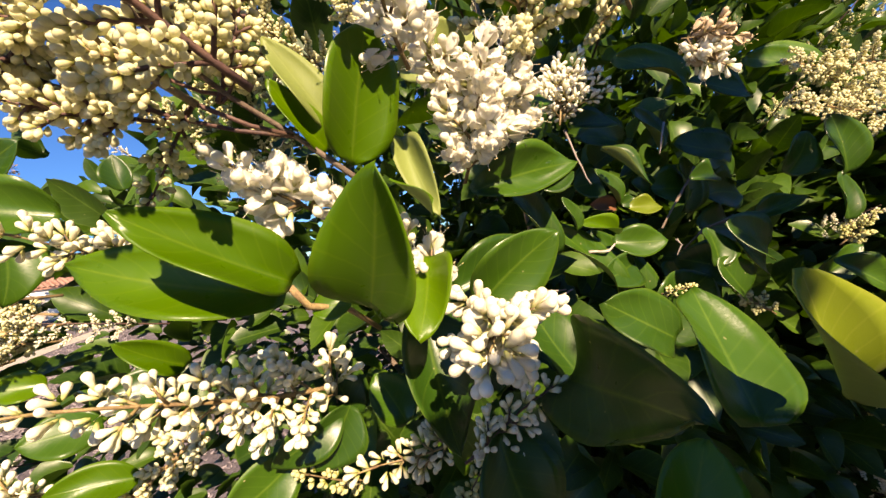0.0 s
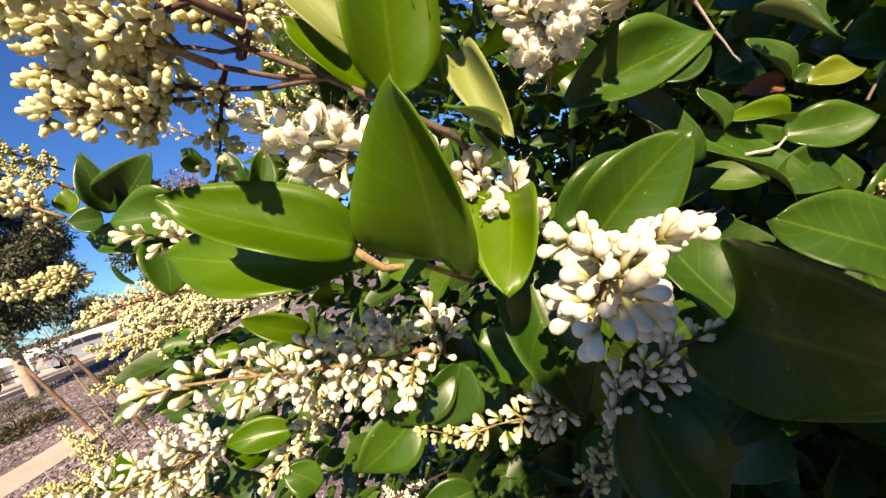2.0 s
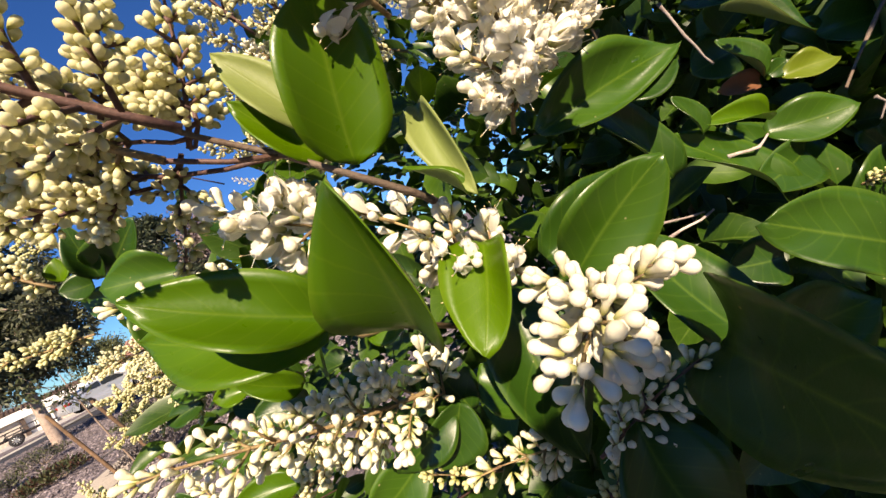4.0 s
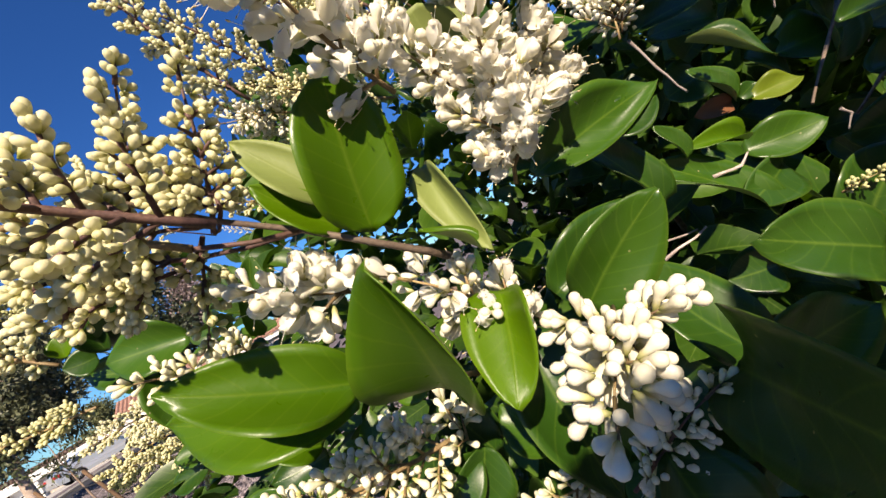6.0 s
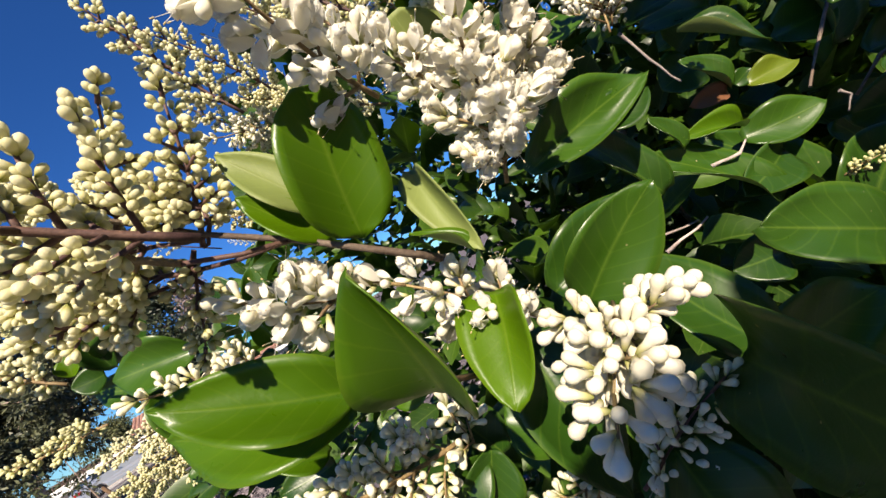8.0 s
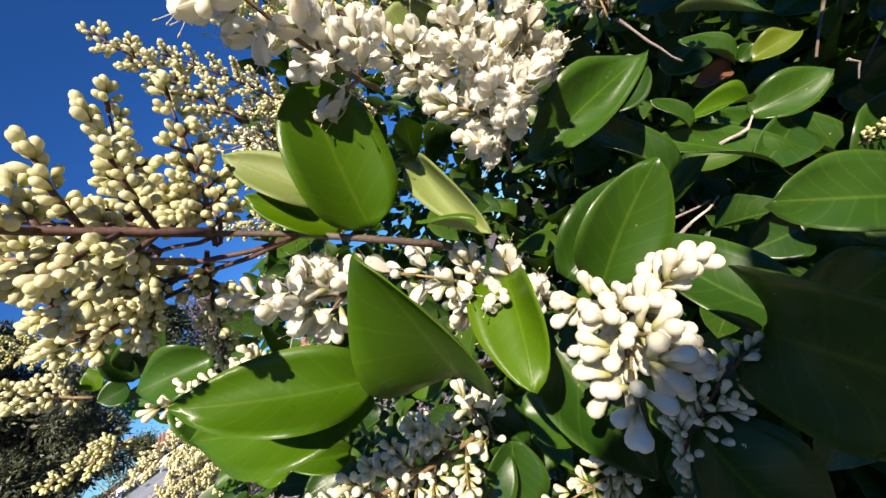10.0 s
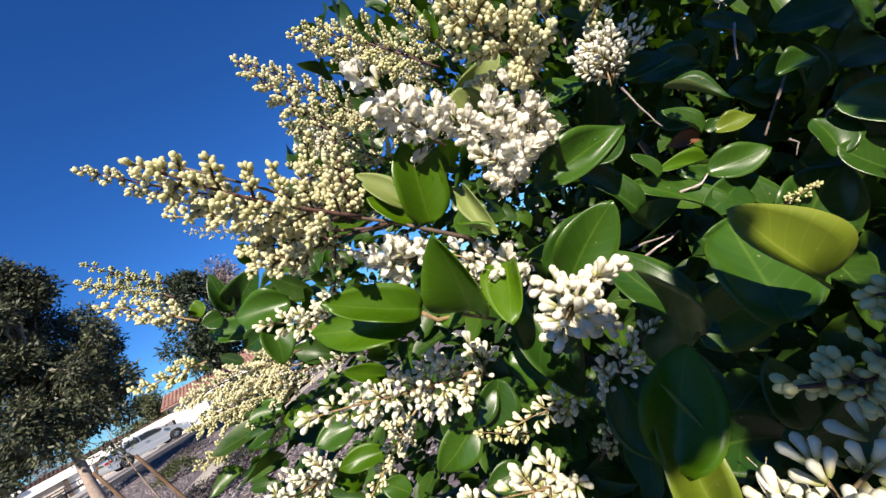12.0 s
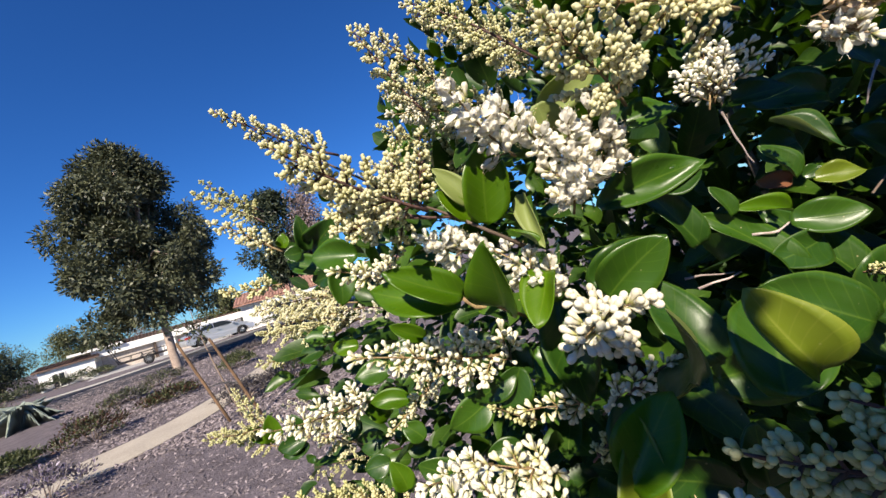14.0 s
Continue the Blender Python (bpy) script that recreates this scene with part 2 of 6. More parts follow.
def joined(name, parts_list, mats):
    """One mesh from many placed copies: (verts n x 3, faces, uv per loop, slot) for each pattern, with its matrices."""
    vs, fs, uvs, slots, base = [], [], [], [], 0
    for (verts, faces, uv, slot), mats4 in parts_list:
        if not len(mats4):
            continue
        m = np.array(mats4)
        v = np.einsum("nij,vj->nvi", m[:, :3, :3], verts) + m[:, None, :3, 3]
        count = len(verts)
        vs.append(v.reshape(-1, 3))
        for k in range(len(m)):
            fs.extend([tuple(i + base + k * count for i in f) for f in faces])
        uvs.append(np.tile(uv, (len(m), 1)))
        slots.extend(list(slot) * len(m))
        base += count * len(m)
    me = bpy.data.meshes.new(name)
    me.from_pydata(np.concatenate(vs).tolist(), [], fs)
    layer = me.uv_layers.new(name="UVMap")
    layer.data.foreach_set("uv", np.concatenate(uvs).astype(np.float32).ravel())
    for m in mats:
        me.materials.append(m)
    me.polygons.foreach_set("material_index", np.array(slots, dtype=np.int32))
    me.shade_smooth()
    me.update()
    return me


def pattern_mesh(name, pattern, mats):
    return joined(name, [(pattern, [np.eye(4)])], mats)

# ---- ground ----
MULCH = rough_stuff("mulch", (0.07, 0.058, 0.063), (0.15, 0.127, 0.136), 3.0, 0.95, 0.8, 0.03, fine=9.0)


def height(x, y):
    """The ground falls gently away to the far side of the street."""
    t = min(1.0, max(0.0, (-x - 13.0) / 16.0))
    return -0.4 * t * t * (3 - 2 * t) + 0.03 * noise.noise(Vector((x * 0.4, y * 0.4, 0)))


bm = bmesh.new()
xs = [-3000, -800, -200, -90, -60] + [-45 + 1.0 * k for k in range(46)] + [2, 5, 10, 30, 100, 800, 3000]
ys = [-3000, -800, -100, -30, -10, -4] + [-1 + 1.0 * k for k in range(50)] + [55, 65, 80, 110, 200, 800, 3000]
grid = [[bm.verts.new((x, y, height(x, y))) for x in xs] for y in ys]
for a, b in zip(grid, grid[1:]):
    for k in range(len(xs) - 1):
        bm.faces.new((a[k], a[k + 1], b[k + 1], b[k])).smooth = True
ground = new("ground", mesh_of("ground", bm, MULCH))
tagged(ground, "slope covered with grey-purple wood-chip mulch", "ground", kind="structure")


def strip(name, left, right, mat, lift, label, category, depth=0.03):
    """A band on the ground between two edges, with a real edge of its own."""
    b = bmesh.new()
    rows_ = []
    for (x0, y0), (x1, y1) in zip(left, right):
        rows_.append([b.verts.new((x0 + (x1 - x0) * k / 4, y0 + (y1 - y0) * k / 4, height(x0 + (x1 - x0) * k / 4, y0 + (y1 - y0) * k / 4) + lift)) for k in range(5)])
    for a, c in zip(rows_, rows_[1:]):
        for k in range(4):
            b.faces.new((a[k], a[k + 1], c[k + 1], c[k]))
    bmesh.ops.recalc_face_normals(b, faces=b.faces)
    made = bmesh.ops.extrude_face_region(b, geom=list(b.faces))
    for v in made["geom"]:
        if isinstance(v, bmesh.types.BMVert):
            v.co.z -= depth
    bmesh.ops.recalc_face_normals(b, faces=b.faces)
    return tagged(new(name, mesh_of(name, b, mat)), label, category, kind="structure")


def spread(points, steps):
    """Points along a smooth line through the given ones."""
    p = [Vector(q) for q in points]
    p = [2 * p[0] - p[1]] + p + [2 * p[-1] - p[-2]]
    made = []
    for k in range(1, len(p) - 2):
        for s in range(steps):
            t = s / steps
            made.append(0.5 * (2 * p[k] + (p[k + 1] - p[k - 1]) * t + (2 * p[k - 1] - 5 * p[k] + 4 * p[k + 1] - p[k + 2]) * t * t + (3 * p[k] - p[k - 1] - 3 * p[k + 1] + p[k + 2]) * t ** 3))
    return [tuple(q) for q in made] + [tuple(p[-2])]


PATH_STONE = rough_stuff("path_grit", (0.36, 0.315, 0.255), (0.46, 0.41, 0.335), 1.5, 0.9, 0.4, 0.01, fine=40)
ASPHALT = rough_stuff("asphalt", (0.026, 0.027, 0.034), (0.05, 0.051, 0.06), 0.8, 0.9, 0.4, 0.01, fine=60)
CONCRETE = rough_stuff("concrete", (0.2, 0.195, 0.19), (0.3, 0.29, 0.28), 0.6, 0.9, 0.3, 0.005, fine=50)
PATH_LEFT = spread([(-11, 3.6), (-7.6, 4.6), (-6.0, 5.75), (-5.4, 7.2), (-5.5, 9.6), (-5.7, 12), (-5.2, 16), (-4, 22)], 5)
PATH_RIGHT = spread([(-10.6, 2.4), (-6.6, 3.7), (-5.0, 4.9), (-4.45, 6.2), (-4.5, 8.6), (-4.75, 11.6), (-4.2, 15.8), (-3, 21.6)], 5)
strip("path", PATH_LEFT, PATH_RIGHT, PATH_STONE, 0.012, "pale decomposed granite footpath winding through mulch", "path")
strip("road", spread([(-44, 12), (-33, 22), (-24, 24.5), (-19.5, 26), (-16.2, 30), (-11, 36), (0, 41)], 6), spread([(-36, 4), (-22, 12.6), (-15.5, 14.6), (-12.6, 17.4), (-10.2, 22), (-6, 27), (2, 31)], 6), ASPHALT, 0.012, "dark grey asphalt residential street", "road")
strip("kerb", spread([(-44, 12.25), (-33.1, 22.2), (-24.1, 24.7), (-19.7, 26.15), (-16.4, 30.1), (-11.2, 36.1), (0, 41.2)], 6), spread([(-44, 12), (-33, 22), (-24, 24.5), (-19.5, 26), (-16.2, 30), (-11, 36), (0, 41)], 6), CONCRETE, 0.1, "pale concrete kerb along the street", "kerb", 0.2)
strip("driveway", [(-36.6, 38.2), (-34.4, 35.4), (-32.2, 32.6)], [(-25.5, 46), (-24, 41.5), (-22.5, 37)], CONCRETE, 0.03, "pale concrete driveway in front of the garage", "driveway")

# chips of bark that lie on the mulch
CHIP = rough_stuff("bark_chip", (0.1, 0.082, 0.088), (0.28, 0.24, 0.245), 8, 0.9, 0.4, 0.004, per="island", sway=0.5)
rng = random.Random(11)
cv = np.array([(-.5, -.18, 0), (.5, -.12, 0), (.42, .2, 0), (-.4, .16, 0), (-.46, -.14, .12), (.44, -.1, .14), (.36, .14, .1), (-.34, .12, .12)])
cf = [(4, 5, 6, 7), (0, 1, 5, 4), (1, 2, 6, 5), (2, 3, 7, 6), (3, 0, 4, 7)]
chip = (cv, cf, np.zeros((20, 2)), [0] * 5)
chips = []


def on_path(x, y):
    for (x0, y0), (x1, y1) in zip(PATH_LEFT, PATH_RIGHT):
        if abs(y - (y0 + y1) / 2) < 0.5 and min(x0, x1) - 0.1 < x < max(x0, x1) + 0.1:
            return True
    return False


while len(chips) < 17000:
    y = 1.2 + 8.5 * rng.random() ** 1.5
    x = -0.25 * y - 9.0 * rng.random() ** 1.3 + 2.2
    if on_path(x, y):
        continue
    m = Matrix.Translation((x, y, height(x, y) + 0.004)) @ Euler((rng.gauss(0, 0.35), rng.gauss(0, 0.35), rng.uniform(0, 6.3))).to_matrix().to_4x4() @ Matrix.Scale(rng.uniform(0.02, 0.06), 4)
    chips.append(np.array(m))
while len(chips) < 34000:
    y = 5.0 + 16.0 * rng.random() ** 1.2
    x = -0.22 * y - 0.95 * y * rng.random() + 1.0
    if on_path(x, y):
        continue
    m = Matrix.Translation((x, y, height(x, y) + 0.006)) @ Euler((rng.gauss(0, 0.35), rng.gauss(0, 0.35), rng.uniform(0, 6.3))).to_matrix().to_4x4() @ Matrix.Scale(rng.uniform(0.04, 0.1), 4)
    chips.append(np.array(m))
while len(chips) < 42000:
    x, y = rng.uniform(-8, 5), rng.uniform(-5, 4)
    if on_path(x, y) or (y > 1.2 and x < 1.6):
        continue
    m = Matrix.Translation((x, y, height(x, y) + 0.005)) @ Euler((rng.gauss(0, 0.35), rng.gauss(0, 0.35), rng.uniform(0, 6.3))).to_matrix().to_4x4() @ Matrix.Scale(rng.uniform(0.03, 0.08), 4)
    chips.append(np.array(m))
tagged(new("bark_chips", joined("bark_chips", [(chip, chips)], [CHIP])), "loose grey-brown bark chips scattered over the slope", "mulch", kind="stuff")

# ---- trees ----
TREE_BARK = rough_stuff("tree_bark", (0.26, 0.19, 0.155), (0.46, 0.37, 0.31), 5, 0.85, 0.5, 0.02)
SPRAY = np.array([(0, 0, 0), (-.2, .45, .06), (0, 1, 0), (.2, .45, .06)])
sprig = (SPRAY, [(0, 3, 2, 1)], np.array([(.5, 0), (1, .45), (.5, 1), (0, .45)]), [0])


def crown_material(name, deep, fresh, glow=0.2):
    m, n, l, b = material(name, 0.5, 0.0, 0.4)
    r = ramp(n, (0.0, deep), (0.6, tuple(0.65 * a + 0.35 * c for a, c in zip(deep, fresh))), (1.0, fresh))
    l.new(n.new("ShaderNodeNewGeometry").outputs["Random Per Island"], r.inputs["Fac"])
    l.new(r.outputs["Color"], b.inputs["Base Color"])
    thin = n.new("ShaderNodeBsdfTranslucent")
    l.new(r.outputs["Color"], thin.inputs["Color"])
    both = n.new("ShaderNodeMixShader")
    both.inputs[0].default_value = glow
    l.new(b.outputs[0], both.inputs[1])
    l.new(thin.outputs[0], both.inputs[2])
    l.new(both.outputs[0], n["Material Output"].inputs["Surface"])
    return m


CROWN = crown_material("gum_foliage", (0.03, 0.04, 0.024), (0.13, 0.138, 0.07))
CROWN_DARK = crown_material("dark_foliage", (0.02, 0.032, 0.02), (0.06, 0.075, 0.035))
CROWN_OLIVE = crown_material("olive_foliage", (0.06, 0.075, 0.03), (0.15, 0.16, 0.07))
BARE = crown_material("bare_twigs", (0.12, 0.09, 0.09), (0.26, 0.2, 0.19), 0.0)
LOW_GREEN = crown_material("low_green", (0.035, 0.05, 0.018), (0.11, 0.12, 0.05))
LOW_RED = crown_material("low_reddish", (0.035, 0.016, 0.01), (0.085, 0.04, 0.022))
LOW_GREY = crown_material("low_grey", (0.06, 0.052, 0.052), (0.15, 0.13, 0.125))
LOW_PURPLE = crown_material("purple_bloom", (0.13, 0.105, 0.15), (0.29, 0.245, 0.32))
LOW_BLUE = crown_material("agave_blade", (0.18, 0.22, 0.19), (0.36, 0.41, 0.35), 0.1)


def frame_of(base, tip, normal):
    """A matrix without scale: origin at base, +y to tip, +z as near to the normal as can be."""
    y = (Vector(tip) - Vector(base)).normalized()
    z = Vector(normal) - y * Vector(normal).dot(y)
    z = z.normalized() if z.length > 1e-4 else y.orthogonal().normalized()
    x = y.cross(z)
    m = Matrix((x, y, z)).transposed().to_4x4()
    m.translation = Vector(base)
    return m


def leaf_cloud(lumps, count, size, rnd, droop=0.3, shell=0.45):
    """Small leaves on the outer part of many lumps, each lump (centre, radius)."""
    made = []
    total = sum(r * r for _, r in lumps)
    for c, r in lumps:
        for _ in range(max(8, round(count * r * r / total))):
            d = Vector((rnd.gauss(0, 1), rnd.gauss(0, 1), rnd.gauss(0, 1))).normalized()
            p = c + d * r * rnd.uniform(shell, 1.08) * (1 + 0.25 * noise.noise(d * 2.3 + c))
            way = (d + Vector((rnd.gauss(0, 0.7), rnd.gauss(0, 0.7), rnd.gauss(0, 0.7) - droop))).normalized()
            s = size * rnd.uniform(0.6, 1.35)
            made.append(np.array(frame_of(p, p + way, d + Vector((rnd.gauss(0, 0.5), rnd.gauss(0, 0.5), 0.6))) @ Matrix.Scale(s, 4)))
    return made


def tree(at, tall, low, wide, count, leaf_size, foliage, label, seed, trunk=0.16, lean=0.0, lumps=46, group="", bark=None, squash=1.0, lump_size=0.2):
    """Trunk, limbs that reach into the crown, and a crown of many lumps of small leaves with gaps between them."""
    rnd = random.Random(seed)
    t = thing("tree", label, "tree", (at[0], at[1], height(*at) - 0.02), 0, group)
    up = tall - low
    fork = Vector((lean * low * 0.9, 0, low + 0.12 * up))
    put("trunk", tube(bmesh.new(), [(0, 0, -0.1), (0.02, 0.02, 0.15), (lean * low * 0.45, 0.03, 0.5 * low), tuple(fork), (lean * (low + 0.45 * up), 0.05, low + 0.45 * up), (lean * (low + 0.75 * up), 0, low + 0.78 * up)], [trunk * 1.5, trunk * 1.12, trunk, trunk * 0.8, trunk * 0.5, trunk * 0.15], 10), bark or TREE_BARK, t)
    balls = []
    for k in range(lumps):
        s = rnd.random()
        ring = math.sin(math.pi * min(0.97, 0.16 + 0.84 * s) ** 0.85) ** 0.6
        a = k * 2.399 + rnd.uniform(-0.4, 0.4)
        r = 0.5 * wide * ring * (rnd.uniform(0.0, 0.45) if k % 4 == 0 else rnd.uniform(0.4, 0.93))
        c = Vector((lean * (low + s * up) + r * math.cos(a), r * math.sin(a) * squash, low + up * (0.09 + 0.83 * s)))
        balls.append((c, wide * lump_size * rnd.uniform(0.6, 1.15)))
    for k in range(0, lumps, 3):
        c = balls[k][0]
        root = fork.lerp(Vector((lean * (low + 0.6 * up), 0, low + 0.6 * up)), rnd.random())
        root.z = min(root.z, c.z - 0.1)
        bend = root.lerp(c, 0.5) + Vector((0, 0, 0.06 * up))
        put("limb", tube(bmesh.new(), [root, bend, c], [trunk * 0.4, trunk * 0.26, trunk * 0.08], 6), bark or TREE_BARK, t)
    me = joined("crown", [(sprig, leaf_cloud(balls, count, leaf_size, rnd))], [foliage])
    tagged(put("crown", me, None, t), kind="stuff")
    return t


tree((-12.4, 16.5), 10.5, 1.6, 5.9, 78000, 0.185, CROWN, "tall gum tree with dense grey-green crown and pale trunk", 3, 0.17, -0.055, 125, lump_size=0.12)
tree((-11.9, 29.0), 10.4, 3.0, 5.2, 14000, 0.3, CROWN_DARK, "dark evergreen tree standing beyond the shrub", 4, 0.17, 0.0, 34)
tree((-9.6, 29.5), 10.0, 4.5, 4.4, 9000, 0.2, BARE, "leafless grey tree with fine twigs", 8, 0.12, 0.0, 24)
tree((-27.5, 46.5), 5.6, 1.2, 4.4, 5000, 0.32, CROWN_OLIVE, "small olive-green tree beside the white house", 5, 0.14, 0.0, 22)
tree((-23.2, 14.6), 5.8, 1.6, 3.6, 10000, 0.16, CROWN_DARK, "dark bushy tree at the street edge", 6, 0.12, 0.0, 26)
for k, (x, y, h, w) in enumerate(((-42.5, 34, 4.9, 5.0), (-46, 38, 5.4, 6), (-41, 40.5, 5.3, 5.0), (-50, 35, 5.2, 6), (-47, 31, 4.6, 4.5), (-43, 46, 4.8, 5.5))):
    tree((x, y), h, 0.9, w, 8000, 0.22, CROWN_OLIVE if k % 3 else CROWN_DARK, "rounded olive-green garden tree behind the street", 20 + k, 0.13, 0.0, 20, group="garden trees along the street")
tree((-38.5, 47), 4.6, 2.0, 4.2, 2500, 0.12, BARE, "leafless pinkish tree behind the garage roof", 30, 0.1, 0.0, 18)
for k, (x, y, h, w) in enumerate(((-62, 70, 8, 16), (-50, 85, 8, 18), (-30, 95, 8, 18), (-75, 55, 7, 15), (-10, 100, 9, 18), (12, 95, 8, 18), (-84, 36, 7, 16), (-60, 46, 6, 10))):
    tree((x, y), h, 0.5, w, 2500, 0.5, CROWN_OLIVE, "distant tree on the skyline", 40 + k, 0.2, 0.0, 18, group="trees on the skyline", squash=0.6)


# ---- low planting ----
def low_shrub(name, at, wide, tall, count, size, mats, label, category, seed, upright=0.4):
    """A low mound: woody stems that fan out from the root and a ragged cover of small leaves."""
    rnd = random.Random(seed)
    t = thing(name, label, category, (at[0], at[1], height(*at)))
    stems = bmesh.new()
    balls = []
    for k in range(16):
        a, r = k * 2.4, 0.5 * wide * math.sqrt((k + 0.5) / 16)
        c = Vector((r * math.cos(a), r * math.sin(a) * 0.9, tall * (0.75 - 0.55 * (r / (0.5 * wide)) ** 2) * rnd.uniform(0.7, 1.1)))
        balls.append((c, wide * rnd.uniform(0.11, 0.2)))
        tube(stems, [(0.02 * math.cos(a), 0.02 * math.sin(a), -0.02), c * 0.55, c], [0.009, 0.006, 0.002], 4)
    put("stem", stems, TREE_BARK, t)
    made = []
    for c, r in balls:
        for _ in range(count // 16):
            d = Vector((rnd.gauss(0, 1), rnd.gauss(0, 1), abs(rnd.gauss(0, 1)))).normalized()
            p = c + Vector((d.x, d.y, d.z * 0.75)) * r * rnd.uniform(0.2, 1.15)
            p.z = max(p.z, 0.015)
            way = (d + Vector((rnd.gauss(0, 0.5), rnd.gauss(0, 0.5), upright + rnd.gauss(0, 0.4)))).normalized()
            made.append(np.array(frame_of(p, p + way, d + Vector((0.2, 0.1, 0.4))) @ Matrix.Scale(size * rnd.uniform(0.6, 1.5), 4)))
    cut = [made[k::len(mats)] for k in range(len(mats))]
    v, f, u, s = sprig
    tagged(put("leaf_cover", joined("leaf_cover", [((v, f, u, [k] * len(f)), some) for k, some in enumerate(cut)], mats), None, t), kind="stuff")
    return t


LOW = (
    ((-7.0, 6.95), 1.1, 0.55, 2600, 0.05, [LOW_RED, LOW_GREEN], "low reddish-green mounded shrub on the mulch"),
    ((-7.7, 6.2), 0.85, 0.3, 2200, 0.06, [LOW_GREEN], "soft green low shrub beside the footpath"),
    ((-5.0, 4.3), 0.95, 0.42, 1700, 0.04, [LOW_GREY, LOW_PURPLE], "lavender-like shrub with purple bloom"),
    ((-9.5, 10.6), 1.1, 0.36, 2400, 0.06, [LOW_GREEN, LOW_GREY], "olive-green spreading shrub on the slope"),
    ((-7.2, 9.2), 1.15, 0.24, 2600, 0.06, [LOW_RED, LOW_GREEN], "dark low spreading shrub by the footpath"),
    ((-10.0, 12.6), 1.3, 0.42, 1800, 0.06, [LOW_GREEN, LOW_GREY], "grey-green shrub below the tall tree"),
    ((-4.1, 6.9), 0.9, 0.4, 2200, 0.045, [LOW_GREY], "grey twiggy shrub behind the stakes"),
    ((-3.55, 7.5), 1.0, 0.45, 2400, 0.045, [LOW_GREY], "grey twiggy shrub by the footpath"),
    ((-6.9, 11.6), 1.0, 0.45, 2000, 0.06, [LOW_GREEN], "green shrub at the street side of the path"),
    ((-3.4, 8.9), 0.9, 0.2, 1500, 0.05, [LOW_GREEN], "low green ground cover plant"),
    ((-8.4, 15.0), 1.4, 0.3, 1500, 0.06, [LOW_GREY], "flat grey shrub near the kerb"),
    ((-15.5, 12.0), 2.0, 0.5, 1800, 0.08, [LOW_GREEN, LOW_GREY], "olive shrub beside the street"),
    ((-20.0, 15.5), 2.6, 0.6, 1800, 0.1, [LOW_GREEN], "green shrub along the street"),
    ((-14.5, 9.5), 1.2, 0.4, 1500, 0.06, [LOW_RED], "dark reddish low shrub on the slope"),
    ((-11.6, 8.2), 0.9, 0.35, 1500, 0.06, [LOW_GREEN], "soft green low shrub at the slope edge"),
)
for k, (at, wide, tall, count, size, mats, label) in enumerate(LOW):
    low_shrub("low_shrub", at, wide, tall, count, size, mats, label, "shrub", 60 + k)
for k in range(5):
    low_shrub("hedge_bush", (-40.5 + 1.3 * k, 30.5 + 1.2 * k), 2.4, 1.2, 1200, 0.14, [LOW_GREEN, CROWN_DARK], "clipped dark green bush before the white wall", "bush", 90 + k, 0.1)
for k, (x, y) in enumerate(((-19.4, 35.4), (-17.6, 36.3), (-15.8, 37.0), (-34.5, 36.6), (-21.5, 36.2))):
    low_shrub("hedge_bush", (x, y), 2.0, 0.9, 1000, 0.12, [LOW_GREEN, CROWN_OLIVE], "rounded green bush at the house wall", "bush", 97 + k, 0.1)


def blade(nu, nv, cup, droop, wavy=0.0, thick=0.0, round_tip=False, twist=0.0, ovate=False):
    """A leaf of length and width 1 along +y, its upper face to +z: verts, faces, UVs by loop and slots."""
    verts, uv, faces, slots, loops = [], [], [], [], []
    for j in range(nv + 1):
        s = j / nv
        body = math.sin(math.pi * (0.04 + 0.96 * s) ** (0.9 if not round_tip else 1.05)) ** (0.72 if not round_tip else 0.58)
        if round_tip and thick:   # oblong, with a blunt end
            body = (1 - abs(2 * s - 1) ** 2.7) ** 0.62 if j < nv else 0.3
        if ovate:   # broad below the middle, drawn out to a short point
            body = math.sin(math.pi * min(1.0, 0.03 + 0.97 * s) ** 0.86) ** 0.62 * (1 - 0.1 * max(0.0, s - 0.62) / 0.38)
        half = 0.5 * max(body, 0.035) if j < nv else (0.13 if round_tip and thick else 0.012)
        for i in range(nu + 1):
            u = 2 * i / nu - 1
            x = u * half
            z = cup * x * x * 2.2 * (1.1 - s)  + 0.12 * cup * abs(x) - droop * s * s + wavy * math.sin(7 * s + 2 * u) * abs(u)
            a = twist * s
            verts.append((x * math.cos(a), s, z + x * math.sin(a)))
            uv.append((0.5 + 0.5 * u, s))
    count, w = len(verts), nu + 1
    for j in range(nv):
        for i in range(nu):
            faces.append((j * w + i, j * w + i + 1, (j + 1) * w + i + 1, (j + 1) * w + i))
            slots.append(0)
    if thick:
        under = [(x, y, z - thick) for x, y, z in verts]
        for f in list(faces):
            faces.append(tuple(k + count for k in reversed(f)))
            slots.append(1)
        rim = [i for i in range(w)] + [j * w + nu for j in range(1, nv + 1)] + [nv * w + i for i in range(nu - 1, -1, -1)] + [j * w for j in range(nv - 1, 0, -1)]
        for a, b in zip(rim, rim[1:] + rim[:1]):
            faces.append((b, a, a + count, b + count))
            slots.append(0)
        verts, uv = verts + under, uv + uv
    for f in faces:
        loops.extend(uv[k] for k in f)
    return np.array(verts), faces, np.array(loops), slots


